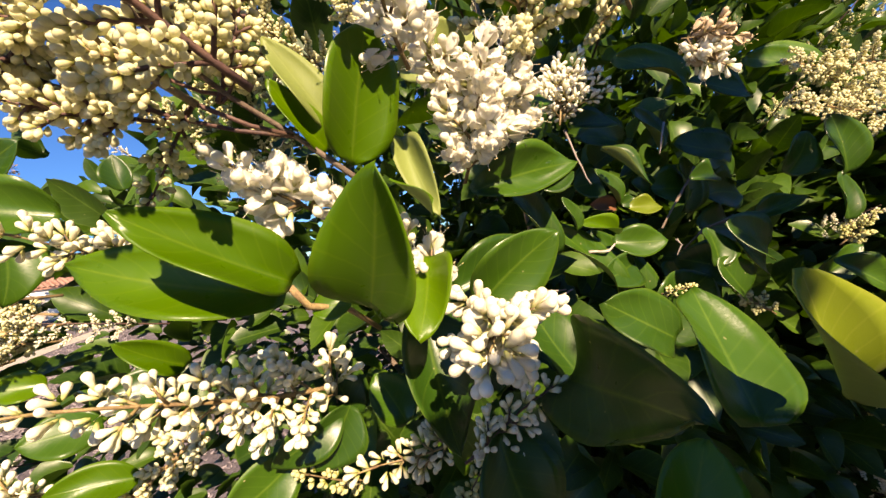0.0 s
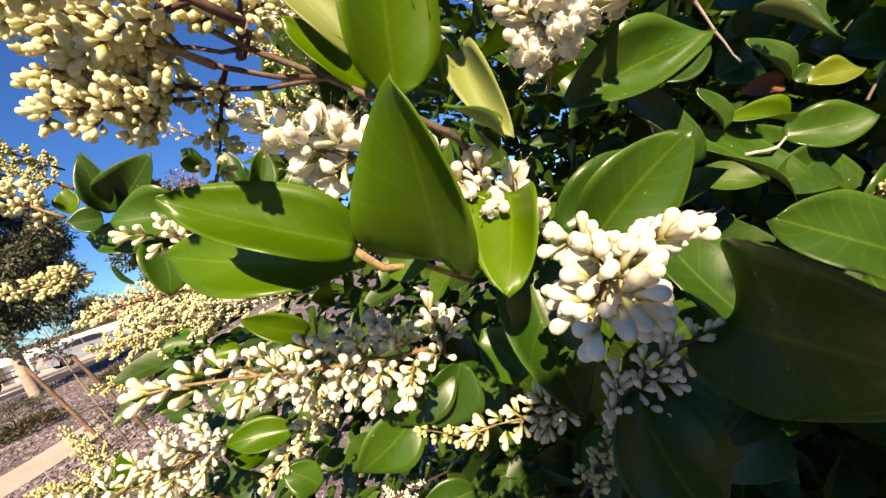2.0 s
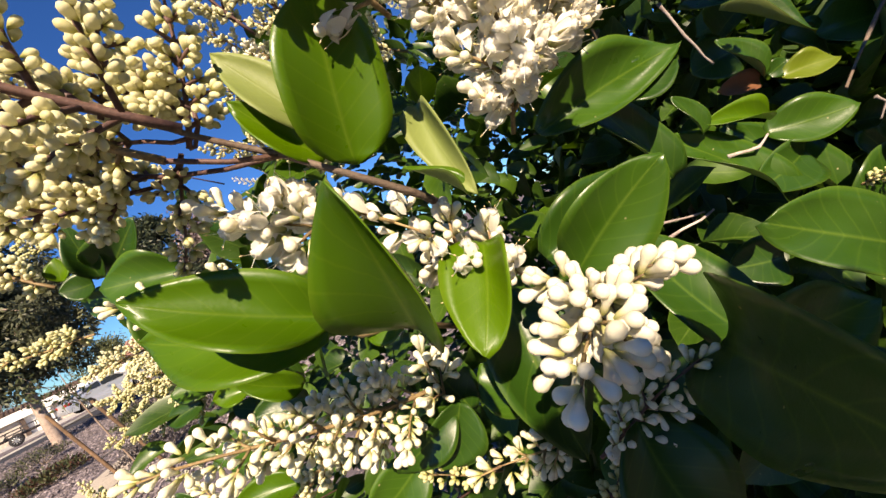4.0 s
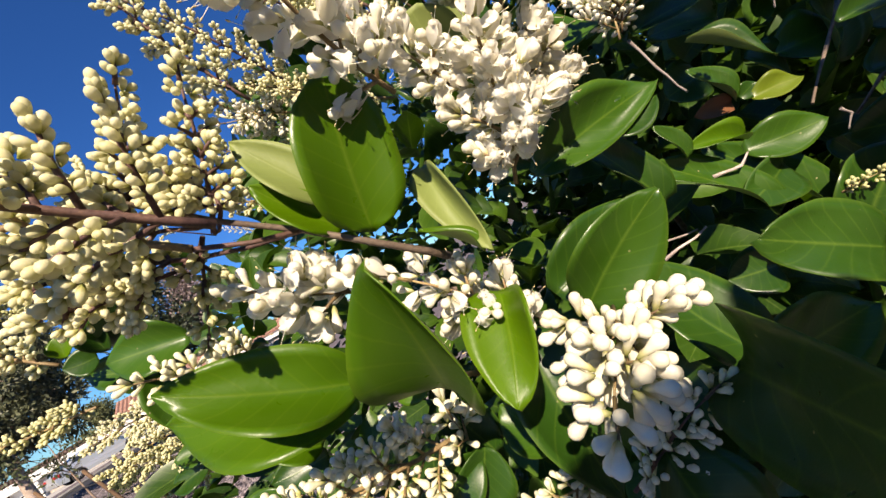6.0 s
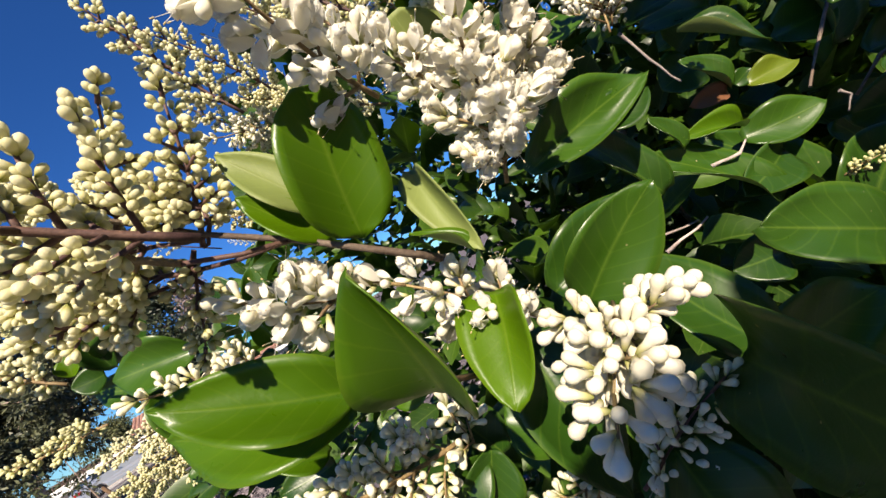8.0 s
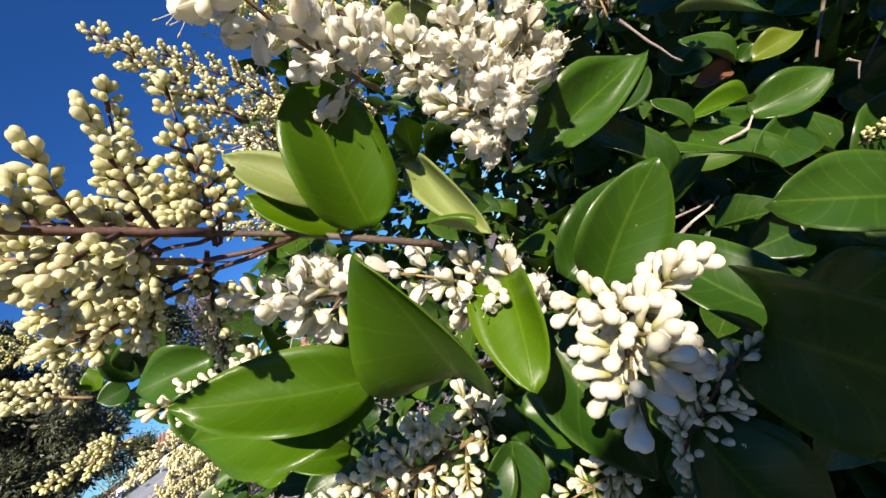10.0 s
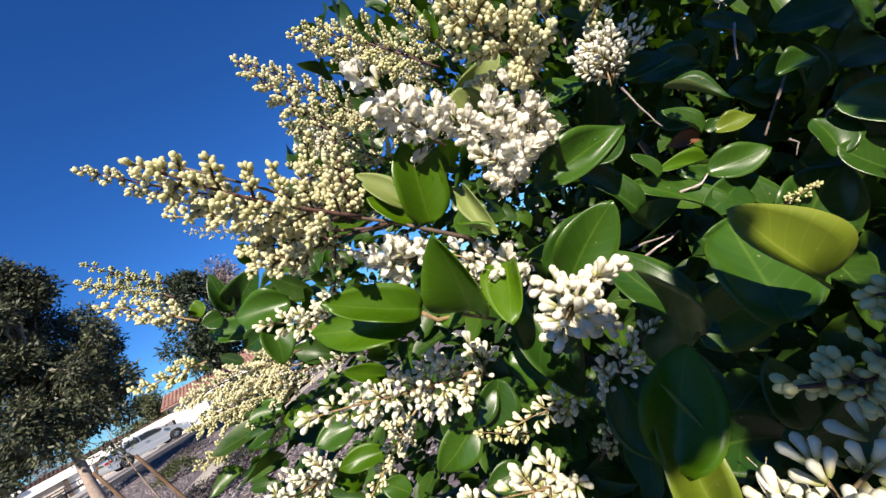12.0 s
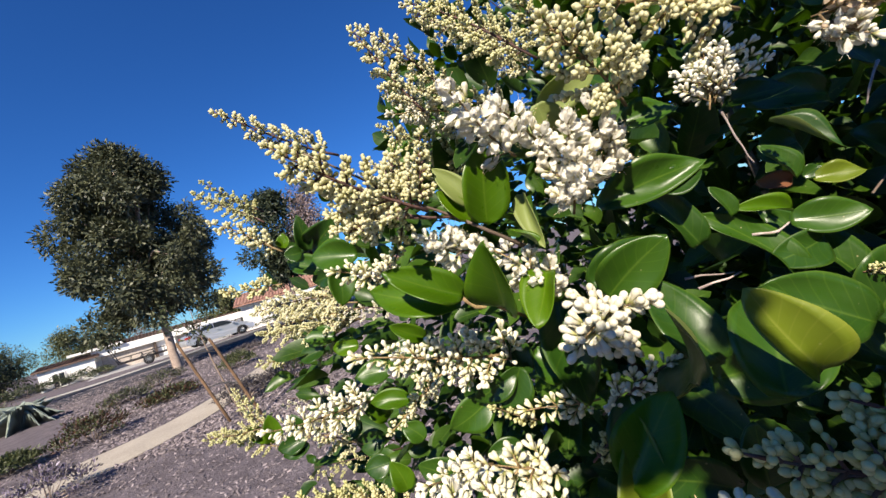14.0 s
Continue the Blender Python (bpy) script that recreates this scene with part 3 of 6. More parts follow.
def agave(at, reach, seed):
    rnd = random.Random(seed)
    t = thing("agave", "blue-grey agave rosette with stiff pointed leaves", "plant", (at[0], at[1], height(*at)))
    for k in range(30):
        a, lift = k * 2.4, rnd.uniform(0.05, 1.3)
        s = reach * rnd.uniform(0.75, 1.1)
        v, f, u, sl = blade(2, 6, 1.6, 0.2, 0.0, 0.03)
        v = v * (0.05 * s / reach, s, s)
        ob = put("leaf", joined("leaf", [((v, f, u, [0] * len(f)), [np.eye(4)])], [LOW_BLUE]), None, t)
        way = Vector((math.cos(a) * math.cos(lift), math.sin(a) * math.cos(lift), math.sin(lift)))
        ob.matrix_basis = frame_of((0.04 * math.cos(a), 0.04 * math.sin(a), 0.02), Vector((0.04 * math.cos(a), 0.04 * math.sin(a), 0.02)) + way, (0, 0, 1) if lift < 1 else (-math.cos(a), -math.sin(a), 0.2))
    return t


agave((-13.0, 11.0), 0.88, 1)
agave((-16.2, 11.4), 0.6, 2)

# ---- staked young tree ----
STAKE = rough_stuff("stake_wood", (0.075, 0.045, 0.025), (0.15, 0.09, 0.05), 6, 0.85, 0.4, 0.004)
TIE = rough_stuff("tie_rubber", (0.02, 0.02, 0.02), (0.05, 0.05, 0.05), 30, 0.8, 0.2, 0.002)
def stake(foot, top):
    t = thing("tree_stake", "leaning round wooden stake of a young tree", "stake", (foot[0], foot[1], height(*foot)), group="stakes of the young tree")
    d = Vector(top) - Vector((*foot, height(*foot)))
    put("pole", tube(bmesh.new(), [d * -0.05, d * 0.3, d * 0.7, d * 0.985, d], [0.022, 0.022, 0.021, 0.02, 0.014], 10), STAKE, t)
    return t


def along(a, b, s):
    return Vector(a).lerp(Vector(b), s)


S1, S1T, S2, S2T = (-3.68, 5.64, 0.0), (-4.24, 5.75, 1.32), (-3.14, 5.53, 0.0), (-3.66, 5.62, 1.26)
stake(S1[:2], S1T)
stake(S2[:2], S2T)
young = thing("young_tree", "thin young tree tied between two stakes", "tree", (-3.46, 5.62, height(-3.46, 5.62)))
put("trunk", tube(bmesh.new(), [(0, 0, -0.03), (-0.12, 0.02, 0.4), (-0.27, 0.05, 0.95), (-0.38, 0.06, 1.5), (-0.42, 0.08, 1.75)], [0.014, 0.012, 0.01, 0.007, 0.003], 7), BARK_TWIG, young)
for k, (s, f) in enumerate(((0.42, 0.0), (0.82, 0.0))):
    a, b = along(S1, S1T, s), along(S2, S2T, s)
    off = Vector((-3.46, 5.62, 0))
    put("tie", tube(bmesh.new(), [a - off, a.lerp(b, 0.5) - off + Vector((0, -0.03, 0.05)), b - off], 0.008, 6), TIE, young, "black rubber tie")
rnd = random.Random(9)
balls = []
for k in range(9):
    c = Vector((-0.42 + rnd.uniform(-0.38, 0.38), 0.06 + rnd.uniform(-0.3, 0.3), rnd.uniform(1.35, 1.95)))
    balls.append((c, rnd.uniform(0.1, 0.2)))
    put("branch", tube(bmesh.new(), [(-0.34, 0.06, 1.25 + 0.04 * k), c], [0.005, 0.002], 4), BARK_TWIG, young)
tagged(put("crown", joined("crown", [(sprig, leaf_cloud(balls, 420, 0.06, rnd, 0.2, 0.1))], [LOW_GREEN]), None, young), kind="stuff")
# thin black tube on the mulch, leading away from the stakes
put("hose", tube(bmesh.new(), spread([(-2.9, 5.5, 0.012), (-2.75, 6.1, 0.012), (-2.6, 6.9, 0.012), (-2.42, 7.6, 0.012), (-2.0, 8.6, 0.012)], 4), 0.011, 6), TIE, tagged(new("thin_black_tube"), "thin black tube lying on mulch", "hose"))

# ---- houses ----
STUCCO = rough_stuff("white_stucco", (0.74, 0.73, 0.70), (0.82, 0.81, 0.78), 0.7, 0.9, 0.3, 0.006, fine=60, sway=0.03)
DOOR_PAINT = rough_stuff("beige_door", (0.42, 0.36, 0.31), (0.50, 0.44, 0.38), 0.8, 0.7, 0.2, 0.004, sway=0.05)
CLAY = rough_stuff("clay_tile", (0.23, 0.115, 0.085), (0.4, 0.235, 0.18), 2.0, 0.85, 0.4, 0.01, sway=0.25)
BROWN_ROOF = rough_stuff("brown_shingle", (0.10, 0.065, 0.05), (0.17, 0.11, 0.085), 1.5, 0.9, 0.5, 0.01, per="island")
DARK_WOOD = rough_stuff("dark_trim", (0.05, 0.035, 0.03), (0.1, 0.07, 0.055), 4, 0.8, 0.2, 0.003)
PANE = material("window_pane", 0.08, 0.0, 0.5)
PANE[3].inputs["Base Color"].default_value = (0.02, 0.025, 0.03, 1)
PANE = PANE[0]


def walls(x0, x1, y0, y1, z0, z1, thick=0.2):
    b = bmesh.new()
    for args in ((x0, x1, y0, y0 + thick), (x0, x1, y1 - thick, y1), (x0, x0 + thick, y0 + thick, y1 - thick), (x1 - thick, x1, y0 + thick, y1 - thick)):
        box(b, *args, z0, z1)
    return b


def tiled_roof(parent, x0, x1, y0, y1, eave, rise, mat, tile=0.33, name="roof"):
    """Two slopes of barrel tiles over a ridge that runs along x."""
    roof = bmesh.new()
    mid = (y0 + y1) / 2
    a = [roof.verts.new(p) for p in ((x0, y0, eave), (x1, y0, eave), (x1, mid, eave + rise), (x0, mid, eave + rise), (x0, y1, eave), (x1, y1, eave), (x0, y0, eave - 0.12), (x1, y0, eave - 0.12), (x0, y1, eave - 0.12), (x1, y1, eave - 0.12))]
    for f in ((0, 1, 2, 3), (3, 2, 5, 4), (6, 7, 1, 0), (8, 4, 5, 9), (0, 3, 4, 8, 6), (1, 7, 9, 5, 2), (6, 8, 9, 7)):
        roof.faces.new([a[k] for k in f])
    r = put(name, roof, mat, parent)
    run = math.hypot(mid - y0, rise)
    cols, lines = int((x1 - x0) / 0.3), int(run / 0.42)
    tv, tf, tu, ts = [], [], [], []
    for k in range(5):
        ang = math.pi * k / 4
        for e in (0, 1):
            tv.append((0.13 * math.cos(ang) * (1 - 0.12 * e), e * 0.45, 0.075 * math.sin(ang) + 0.02 * (1 - e)))
    for k in range(4):
        tf.append((2 * k, 2 * k + 2, 2 * k + 3, 2 * k + 1))
    pat = (np.array(tv), tf, np.zeros((16, 2)), [0] * 4)
    mats4 = []
    way = Vector((0, mid - y0, rise)).normalized()
    for c in range(cols):
        for q in range(lines):
            p = Vector((x0 + 0.15 + c * 0.3, y0, eave)) + way * (q * 0.42)
            mats4.append(np.array(frame_of(p, p + way, (0, -rise, mid - y0))))
    tagged(put("tile_cover", joined("tile_cover", [(pat, mats4)], [mat]), None, r), kind="stuff")
    return r


def garage_door(parent, x0, x1, y, z0, z1):
    d = put("garage_door", box(bmesh.new(), x0, x1, y - 0.03, y + 0.03, z0, z1), DOOR_PAINT, parent, "beige sectional garage door")
    for k in range(4):
        for j in range(4):
            w, h = (x1 - x0) / 4, (z1 - z0) / 4
            put("panel", box(bmesh.new(), x0 + w * k + 0.08, x0 + w * (k + 1) - 0.08, y - 0.05, y - 0.03, z0 + h * j + 0.06, z0 + h * (j + 1) - 0.06, 0.006), DOOR_PAINT, d)


def window(parent, x0, x1, y, z0, z1):
    w = put("window", box(bmesh.new(), x0, x1, y - 0.05, y, z0, z1), PANE, parent)
    for args in ((x0 - 0.06, x1 + 0.06, z1, z1 + 0.07), (x0 - 0.06, x1 + 0.06, z0 - 0.07, z0), (x0 - 0.06, x0, z0, z1), (x1, x1 + 0.06, z0, z1), ((x0 + x1) / 2 - 0.03, (x0 + x1) / 2 + 0.03, z0, z1)):
        put("window_frame", box(bmesh.new(), args[0], args[1], y - 0.08, y, args[2], args[3]), STUCCO, w)


# the low house with the long white fascia and the garages
h1 = thing("house", "white stucco house with double garage and brown roof", "house", (-35.8, 37.7, -0.5), 38.2)
put("wall", walls(0, 13, 0, 8, 0, 2.0), STUCCO, h1)
put("fascia", box(bmesh.new(), -0.3, 13.3, -0.5, 0.0, 1.75, 2.45, 0.02), STUCCO, h1, "thick white fascia beam")
garage_door(h1, 0.3, 4.4, -0.06, 0.0, 1.74)
put("post", box(bmesh.new(), 4.45, 4.75, -0.35, -0.01, 0, 1.74), DARK_WOOD, h1)
put("pier", box(bmesh.new(), 5.6, 6.4, -0.4, -0.01, 0, 1.74, 0.02), STUCCO, h1)
garage_door(h1, 6.6, 10.8, -0.06, 0.0, 1.74)
tiled_roof(h1, -0.3, 13.3, 0.2, 8.2, 2.46, 0.5, BROWN_ROOF)
put("annex_wall", walls(-3.9, -0.05, -1.6, 5, -0.3, 2.0), STUCCO, h1)
window(h1, -3.0, -2.2, -1.6, 0.2, 1.4)
tiled_roof(h1, -4.2, 0.3, -1.9, 5.3, 2.02, 0.35, BROWN_ROOF, name="annex_roof")
put("gable", box(bmesh.new(), -1.9, 2.2, -0.9, 0.3, 2.5, 2.72, 0.02), STUCCO, h1)

# the house with the clay tile roof
h2 = thing("house", "white stucco house with red clay tile roof", "house", (-20.6, 37.2, -0.2), 22.8)
put("wall", walls(0, 17, 0, 9, 0, 2.5), STUCCO, h2)
put("fascia", box(bmesh.new(), 2.6, 17.2, -0.45, 0, 2.05, 2.62, 0.02), STUCCO, h2, "thick white fascia beam")
put("fascia", box(bmesh.new(), -0.35, 2.5, -0.3, 0, 2.4, 2.6, 0.02), STUCCO, h2)
put("pilaster", box(bmesh.new(), 2.2, 2.6, -0.4, -0.01, 0, 2.4, 0.02), STUCCO, h2)
window(h2, 2.9, 4.4, -0.02, 0.5, 1.9)
garage_door(h2, 5.6, 9.8, -0.06, 0, 2.0)
garage_door(h2, 10.6, 14.8, -0.06, 0, 2.0)
tiled_roof(h2, -0.5, 17.4, -0.6, 9.6, 2.64, 1.25, CLAY)
tiled_roof(h2, 3.6, 12.0, 3.0, 10.0, 3.5, 1.1, CLAY, name="upper_roof")

# ---- vehicles ----
SILVER = material("silver_paint", 0.28, 0.55, 0.5)
SILVER[3].inputs["Base Color"].default_value = (0.62, 0.63, 0.64, 1)
SILVER[3].inputs["Coat Weight"].default_value = 0.5
SILVER = SILVER[0]
TYRE = rough_stuff("tyre", (0.015, 0.015, 0.016), (0.03, 0.03, 0.032), 20, 0.85, 0.2, 0.003)
RIM = material("alloy_rim", 0.3, 0.9)
RIM[3].inputs["Base Color"].default_value = (0.55, 0.56, 0.57, 1)
RIM = RIM[0]
RED_LAMP = material("tail_lamp_glass", 0.15)
RED_LAMP[3].inputs["Base Color"].default_value = (0.35, 0.02, 0.02, 1)
RED_LAMP = RED_LAMP[0]
CLEAR_LAMP = material("head_lamp_glass", 0.1)
CLEAR_LAMP[3].inputs["Base Color"].default_value = (0.6, 0.62, 0.64, 1)
CLEAR_LAMP = CLEAR_LAMP[0]
STEEL = rough_stuff("black_steel", (0.02, 0.02, 0.022), (0.045, 0.045, 0.05), 10, 0.5, 0.1, 0.002)


def slab(profile, y0, y1, inset=0.0, top=99.0):
    """A side profile (x, z) carried across from y0 to y1; points above top lean in by inset."""
    b = bmesh.new()
    rows_ = [[b.verts.new((x, y + (inset if y == y0 else -inset) * (1 if z > top else 0), z)) for x, z in profile] for y in (y0, y1)]
    b.faces.new(rows_[0])
    b.faces.new(list(reversed(rows_[1])))
    for k in range(len(profile)):
        j = (k + 1) % len(profile)
        b.faces.new((rows_[0][j], rows_[0][k], rows_[1][k], rows_[1][j]))
    bmesh.ops.recalc_face_normals(b, faces=b.faces)
    return b


def wheel(parent, x, y, r, wide):
    side = -1 if y < 0 else 1
    w = put("wheel", bmesh.new(), TYRE, parent)
    w.matrix_basis = pose(x, y, r)
    b = bmesh.new()
    prof = [(-wide / 2, r * 0.66), (-wide / 2, r * 0.94), (-wide * 0.32, r), (wide * 0.32, r), (wide / 2, r * 0.94), (wide / 2, r * 0.66)]
    rings = [[b.verts.new((q * math.cos(a), t, q * math.sin(a))) for a in (2 * math.pi * k / 28 for k in range(28))] for t, q in prof]
    for p, q in zip(rings, rings[1:]):
        for k in range(28):
            b.faces.new((p[k], p[(k + 1) % 28], q[(k + 1) % 28], q[k])).smooth = True
    put("tyre", b, TYRE, w)
    b = bmesh.new()
    bmesh.ops.create_cone(b, cap_ends=True, segments=28, radius1=r * 0.67, radius2=r * 0.67, depth=wide * 0.6, matrix=Matrix.Rotation(math.pi / 2, 4, "X"))
    put("rim_well", b, STEEL, w)
    for k in range(10):
        a = 2 * math.pi * k / 10
        put("spoke", tube(bmesh.new(), [(0.05 * math.cos(a), side * wide * 0.36, 0.05 * math.sin(a)), (r * 0.64 * math.cos(a), side * wide * 0.38, r * 0.64 * math.sin(a))], 0.022, 5), RIM, w)
    b = bmesh.new()
    bmesh.ops.create_cone(b, cap_ends=True, segments=16, radius1=0.07, radius2=0.05, depth=0.05, matrix=Matrix.Translation((0, side * wide * 0.4, 0)) @ Matrix.Rotation(math.pi / 2, 4, "X"))
    put("hub", b, RIM, w)


car = thing("car", "silver four-door sedan parked at the kerb", "car", (-18.15, 29.05, 0.09), 50)
body = slab([(-2.3, 0.32), (-2.36, 0.6), (-2.3, 0.95), (-1.75, 1.02), (-0.9, 1.0), (1.0, 0.97), (1.75, 0.87), (2.2, 0.7), (2.33, 0.5), (2.28, 0.26), (1.85, 0.22), (1.8, 0.45), (1.62, 0.64), (1.38, 0.68), (1.14, 0.64), (0.98, 0.45), (0.94, 0.22), (-0.98, 0.22), (-1.02, 0.45), (-1.18, 0.64), (-1.42, 0.68), (-1.66, 0.64), (-1.82, 0.45), (-1.87, 0.24)], -0.88, 0.88, 0.06, 0.6)
put("body", body, SILVER, car)
put("cabin", slab([(-1.95, 1.0), (-1.25, 1.34), (-0.6, 1.45), (0.15, 1.44), (0.55, 1.36), (1.25, 0.97)], -0.78, 0.78, 0.14, 1.1), SILVER, car)
for y, s in ((-0.79, -1), (0.79, 1)):
    for prof in ([(-1.55, 1.05), (-1.15, 1.28), (-0.62, 1.38), (-0.5, 1.38), (-0.5, 1.04)], [(-0.44, 1.04), (-0.44, 1.38), (0.1, 1.38), (0.48, 1.3), (0.98, 1.03)]):
        b = slab(prof, -0.004, 0.004)
        for v in b.verts:
            v.co.y += y - s * 0.36 * max(0.0, v.co.z - 1.0) + s * 0.012
        put("side_window", b, PANE, car)
    put("mirror", box(bmesh.new(), 0.75, 0.92, min(y, y + s * 0.2), max(y, y + s * 0.2), 0.98, 1.1, 0.03), SILVER, car)
    put("tail_lamp", box(bmesh.new(), -2.37, -2.05, min(s * 0.6, s * 0.87), max(s * 0.6, s * 0.87), 0.74, 0.9, 0.02), RED_LAMP, car)
    put("head_lamp", box(bmesh.new(), 1.95, 2.26, min(s * 0.55, s * 0.85), max(s * 0.55, s * 0.85), 0.6, 0.72, 0.02), CLEAR_LAMP, car)
    put("door_handle", box(bmesh.new(), -0.32, -0.14, min(y * 1.08, y * 1.14), max(y * 1.08, y * 1.14), 0.84, 0.87, 0.006), RIM, car)
    wheel(car, 1.38, y * 0.95, 0.33, 0.21)
    wheel(car, -1.42, y * 0.95, 0.33, 0.21)
put("rear_window", slab([(-1.9, 1.035), (-1.3, 1.33), (-1.3, 1.345), (-1.92, 1.045)], -0.62, 0.62), PANE, car)
put("windscreen", slab([(1.2, 1.01), (0.56, 1.36), (0.57, 1.375), (1.22, 1.025)], -0.64, 0.64), PANE, car)
put("bumper", box(bmesh.new(), -2.42, -2.3, -0.82, 0.82, 0.34, 0.58, 0.03), SILVER, car)

trailer = thing("trailer", "black steel utility trailer with mesh sides", "trailer", (-23.73, 29.06, -0.12), 38)
put("deck", box(bmesh.new(), -1.7, 1.7, -0.85, 0.85, 0.5, 0.56), DARK_WOOD, trailer)
for y in (-0.85, 0.85):
    for z in (0.6, 0.95):
        put("rail", box(bmesh.new(), -1.7, 1.7, y - 0.025, y + 0.025, z - 0.025, z + 0.025), STEEL, trailer)
    for k in range(6):
        put("upright", box(bmesh.new(), -1.7 + 0.68 * k - 0.02, -1.7 + 0.68 * k + 0.02, y - 0.02, y + 0.02, 0.56, 0.95), STEEL, trailer)
    put("fender", slab([(-0.5, 0.62), (-0.4, 0.78), (0.4, 0.78), (0.5, 0.62), (0.46, 0.62), (0.37, 0.74), (-0.37, 0.74), (-0.46, 0.62)], y + (0.02 if y > 0 else -0.28), y + (0.28 if y > 0 else -0.02)), STEEL, trailer)
    wheel(trailer, 0, y + (0.15 if y > 0 else -0.15), 0.34, 0.2)
gate = put("ramp_gate", tube(bmesh.new(), [(-1.72, -0.85, 0.55), (-2.1, -0.85, 1.75)], 0.03, 6), STEEL, trailer)
put("gate_bar", tube(bmesh.new(), [(-1.72, 0.85, 0.55), (-2.1, 0.85, 1.75)], 0.03, 6), STEEL, gate)
for k in range(7):
    s = k / 6
    put("gate_bar", tube(bmesh.new(), [(-1.72 - 0.38 * s, -0.85, 0.55 + 1.2 * s), (-1.72 - 0.38 * s, 0.85, 0.55 + 1.2 * s)], 0.02, 5), STEEL, gate)
put("drawbar", tube(bmesh.new(), [(1.7, -0.7, 0.5), (2.9, 0, 0.48), (1.7, 0.7, 0.5)], 0.035, 6), STEEL, trailer)
put("coupler", box(bmesh.new(), 2.85, 3.1, -0.06, 0.06, 0.43, 0.55, 0.02), STEEL, trailer)

# ---- the privet shrub ----


def turned(profile, sides):
    """A body turned round +y from (y, radius) rows."""
    verts, uv, faces, loops = [], [], [], []
    for y, r in profile:
        for k in range(sides):
            a = 2 * math.pi * k / sides
            verts.append((r * math.cos(a), y, r * math.sin(a)))
            uv.append((k / sides, y))
    for j in range(len(profile) - 1):
        for k in range(sides):
            a, b = j * sides + k, j * sides + (k + 1) % sides
            faces.append((a, a + sides, b + sides, b))
    faces.append(tuple((len(profile) - 1) * sides + k for k in range(sides - 1, -1, -1)))
    for f in faces:
        loops.extend(uv[k] for k in f)
    return np.array(verts), faces, np.array(loops), [0] * len(faces)


def united(*patterns):
    vs, fs, us, ss, base = [], [], [], [], 0
    for v, f, u, s in patterns:
        vs.append(v)
        fs.extend(tuple(i + base for i in face) for face in f)
        us.append(u)
        ss.extend(s)
        base += len(v)
    return np.concatenate(vs), fs, np.concatenate(us), ss


BUD_FINE = turned([(0.0, 0.05), (0.1, 0.09), (0.18, 0.12), (0.38, 0.13), (0.56, 0.19), (0.74, 0.245), (0.88, 0.215), (0.97, 0.12), (1.0, 0.03)], 10)
BUD_ROUND = turned([(0.0, 0.06), (0.12, 0.12), (0.28, 0.20), (0.48, 0.28), (0.68, 0.31), (0.85, 0.25), (0.96, 0.13), (1.0, 0.03)], 10)
BUD_ROUND_PLAIN = turned([(0.0, 0.07), (0.2, 0.17), (0.5, 0.31), (0.76, 0.3), (0.93, 0.17), (1.0, 0.04)], 7)
BUD_PLAIN = turned([(0.0, 0.06), (0.2, 0.13), (0.5, 0.17), (0.78, 0.235), (0.93, 0.17), (1.0, 0.04)], 7)
BUD_FAR = turned([(0.0, 0.08), (0.55, 0.33), (1.0, 0.08)], 4)


def floret(seed, petals=4):
    """An open floret: tube, four bent-back lobes, two stamens with anthers."""
    rnd = random.Random(seed)
    pieces = [turned([(0.0, 0.06), (0.15, 0.13), (0.22, 0.10), (0.5, 0.10), (0.62, 0.15)], 7)]
    for k in range(petals):
        a = 2 * math.pi * k / petals + rnd.uniform(-0.2, 0.2)
        verts, faces, loops, slots = blade(4, 5, 0.5, 0.8 + rnd.uniform(-0.3, 0.35), round_tip=True)
        v = verts * (0.33, 0.5, 0.46)
        m = Matrix.Rotation(-a, 3, "Y") @ Matrix.Rotation(radians(35), 3, "X")
        v = np.array([m @ Vector((p[0], p[2] * 1.0, p[1])) for p in v]) + (0, 0.58, 0)
        loops = np.column_stack([loops[:, 0], 0.5 + 0.5 * loops[:, 1]])
        pieces.append((v, faces, loops, slots))
    for k in (0, 1):
        a = math.pi * k + rnd.uniform(-0.5, 0.5)
        d = Vector((0.2 * math.cos(a), 0.36, 0.2 * math.sin(a)))
        v, f, u, s = turned([(0.0, 0.018), (0.5, 0.018), (0.86, 0.016), (0.88, 0.05), (1.0, 0.05), (1.08, 0.02)], 4)
        q = Vector((0, 1, 0)).rotation_difference(d.normalized()).to_matrix()
        v = np.array([q @ Vector(p) * d.length for p in v]) + (0, 0.55, 0)
        pieces.append((v, f, np.column_stack([u[:, 0], 0.6 + 0 * u[:, 1]]), [0, 0, 0, 0] * 2 + [1] * (len(f) - 8)))
    return united(*pieces)


FLORETS = [floret(k) for k in range(4)]
SHRUB = thing("privet_shrub", "large glossy-leaved privet shrub in bloom with cream flower panicles", "shrub", (1.2, 1.05, 0))
rng = random.Random(5)


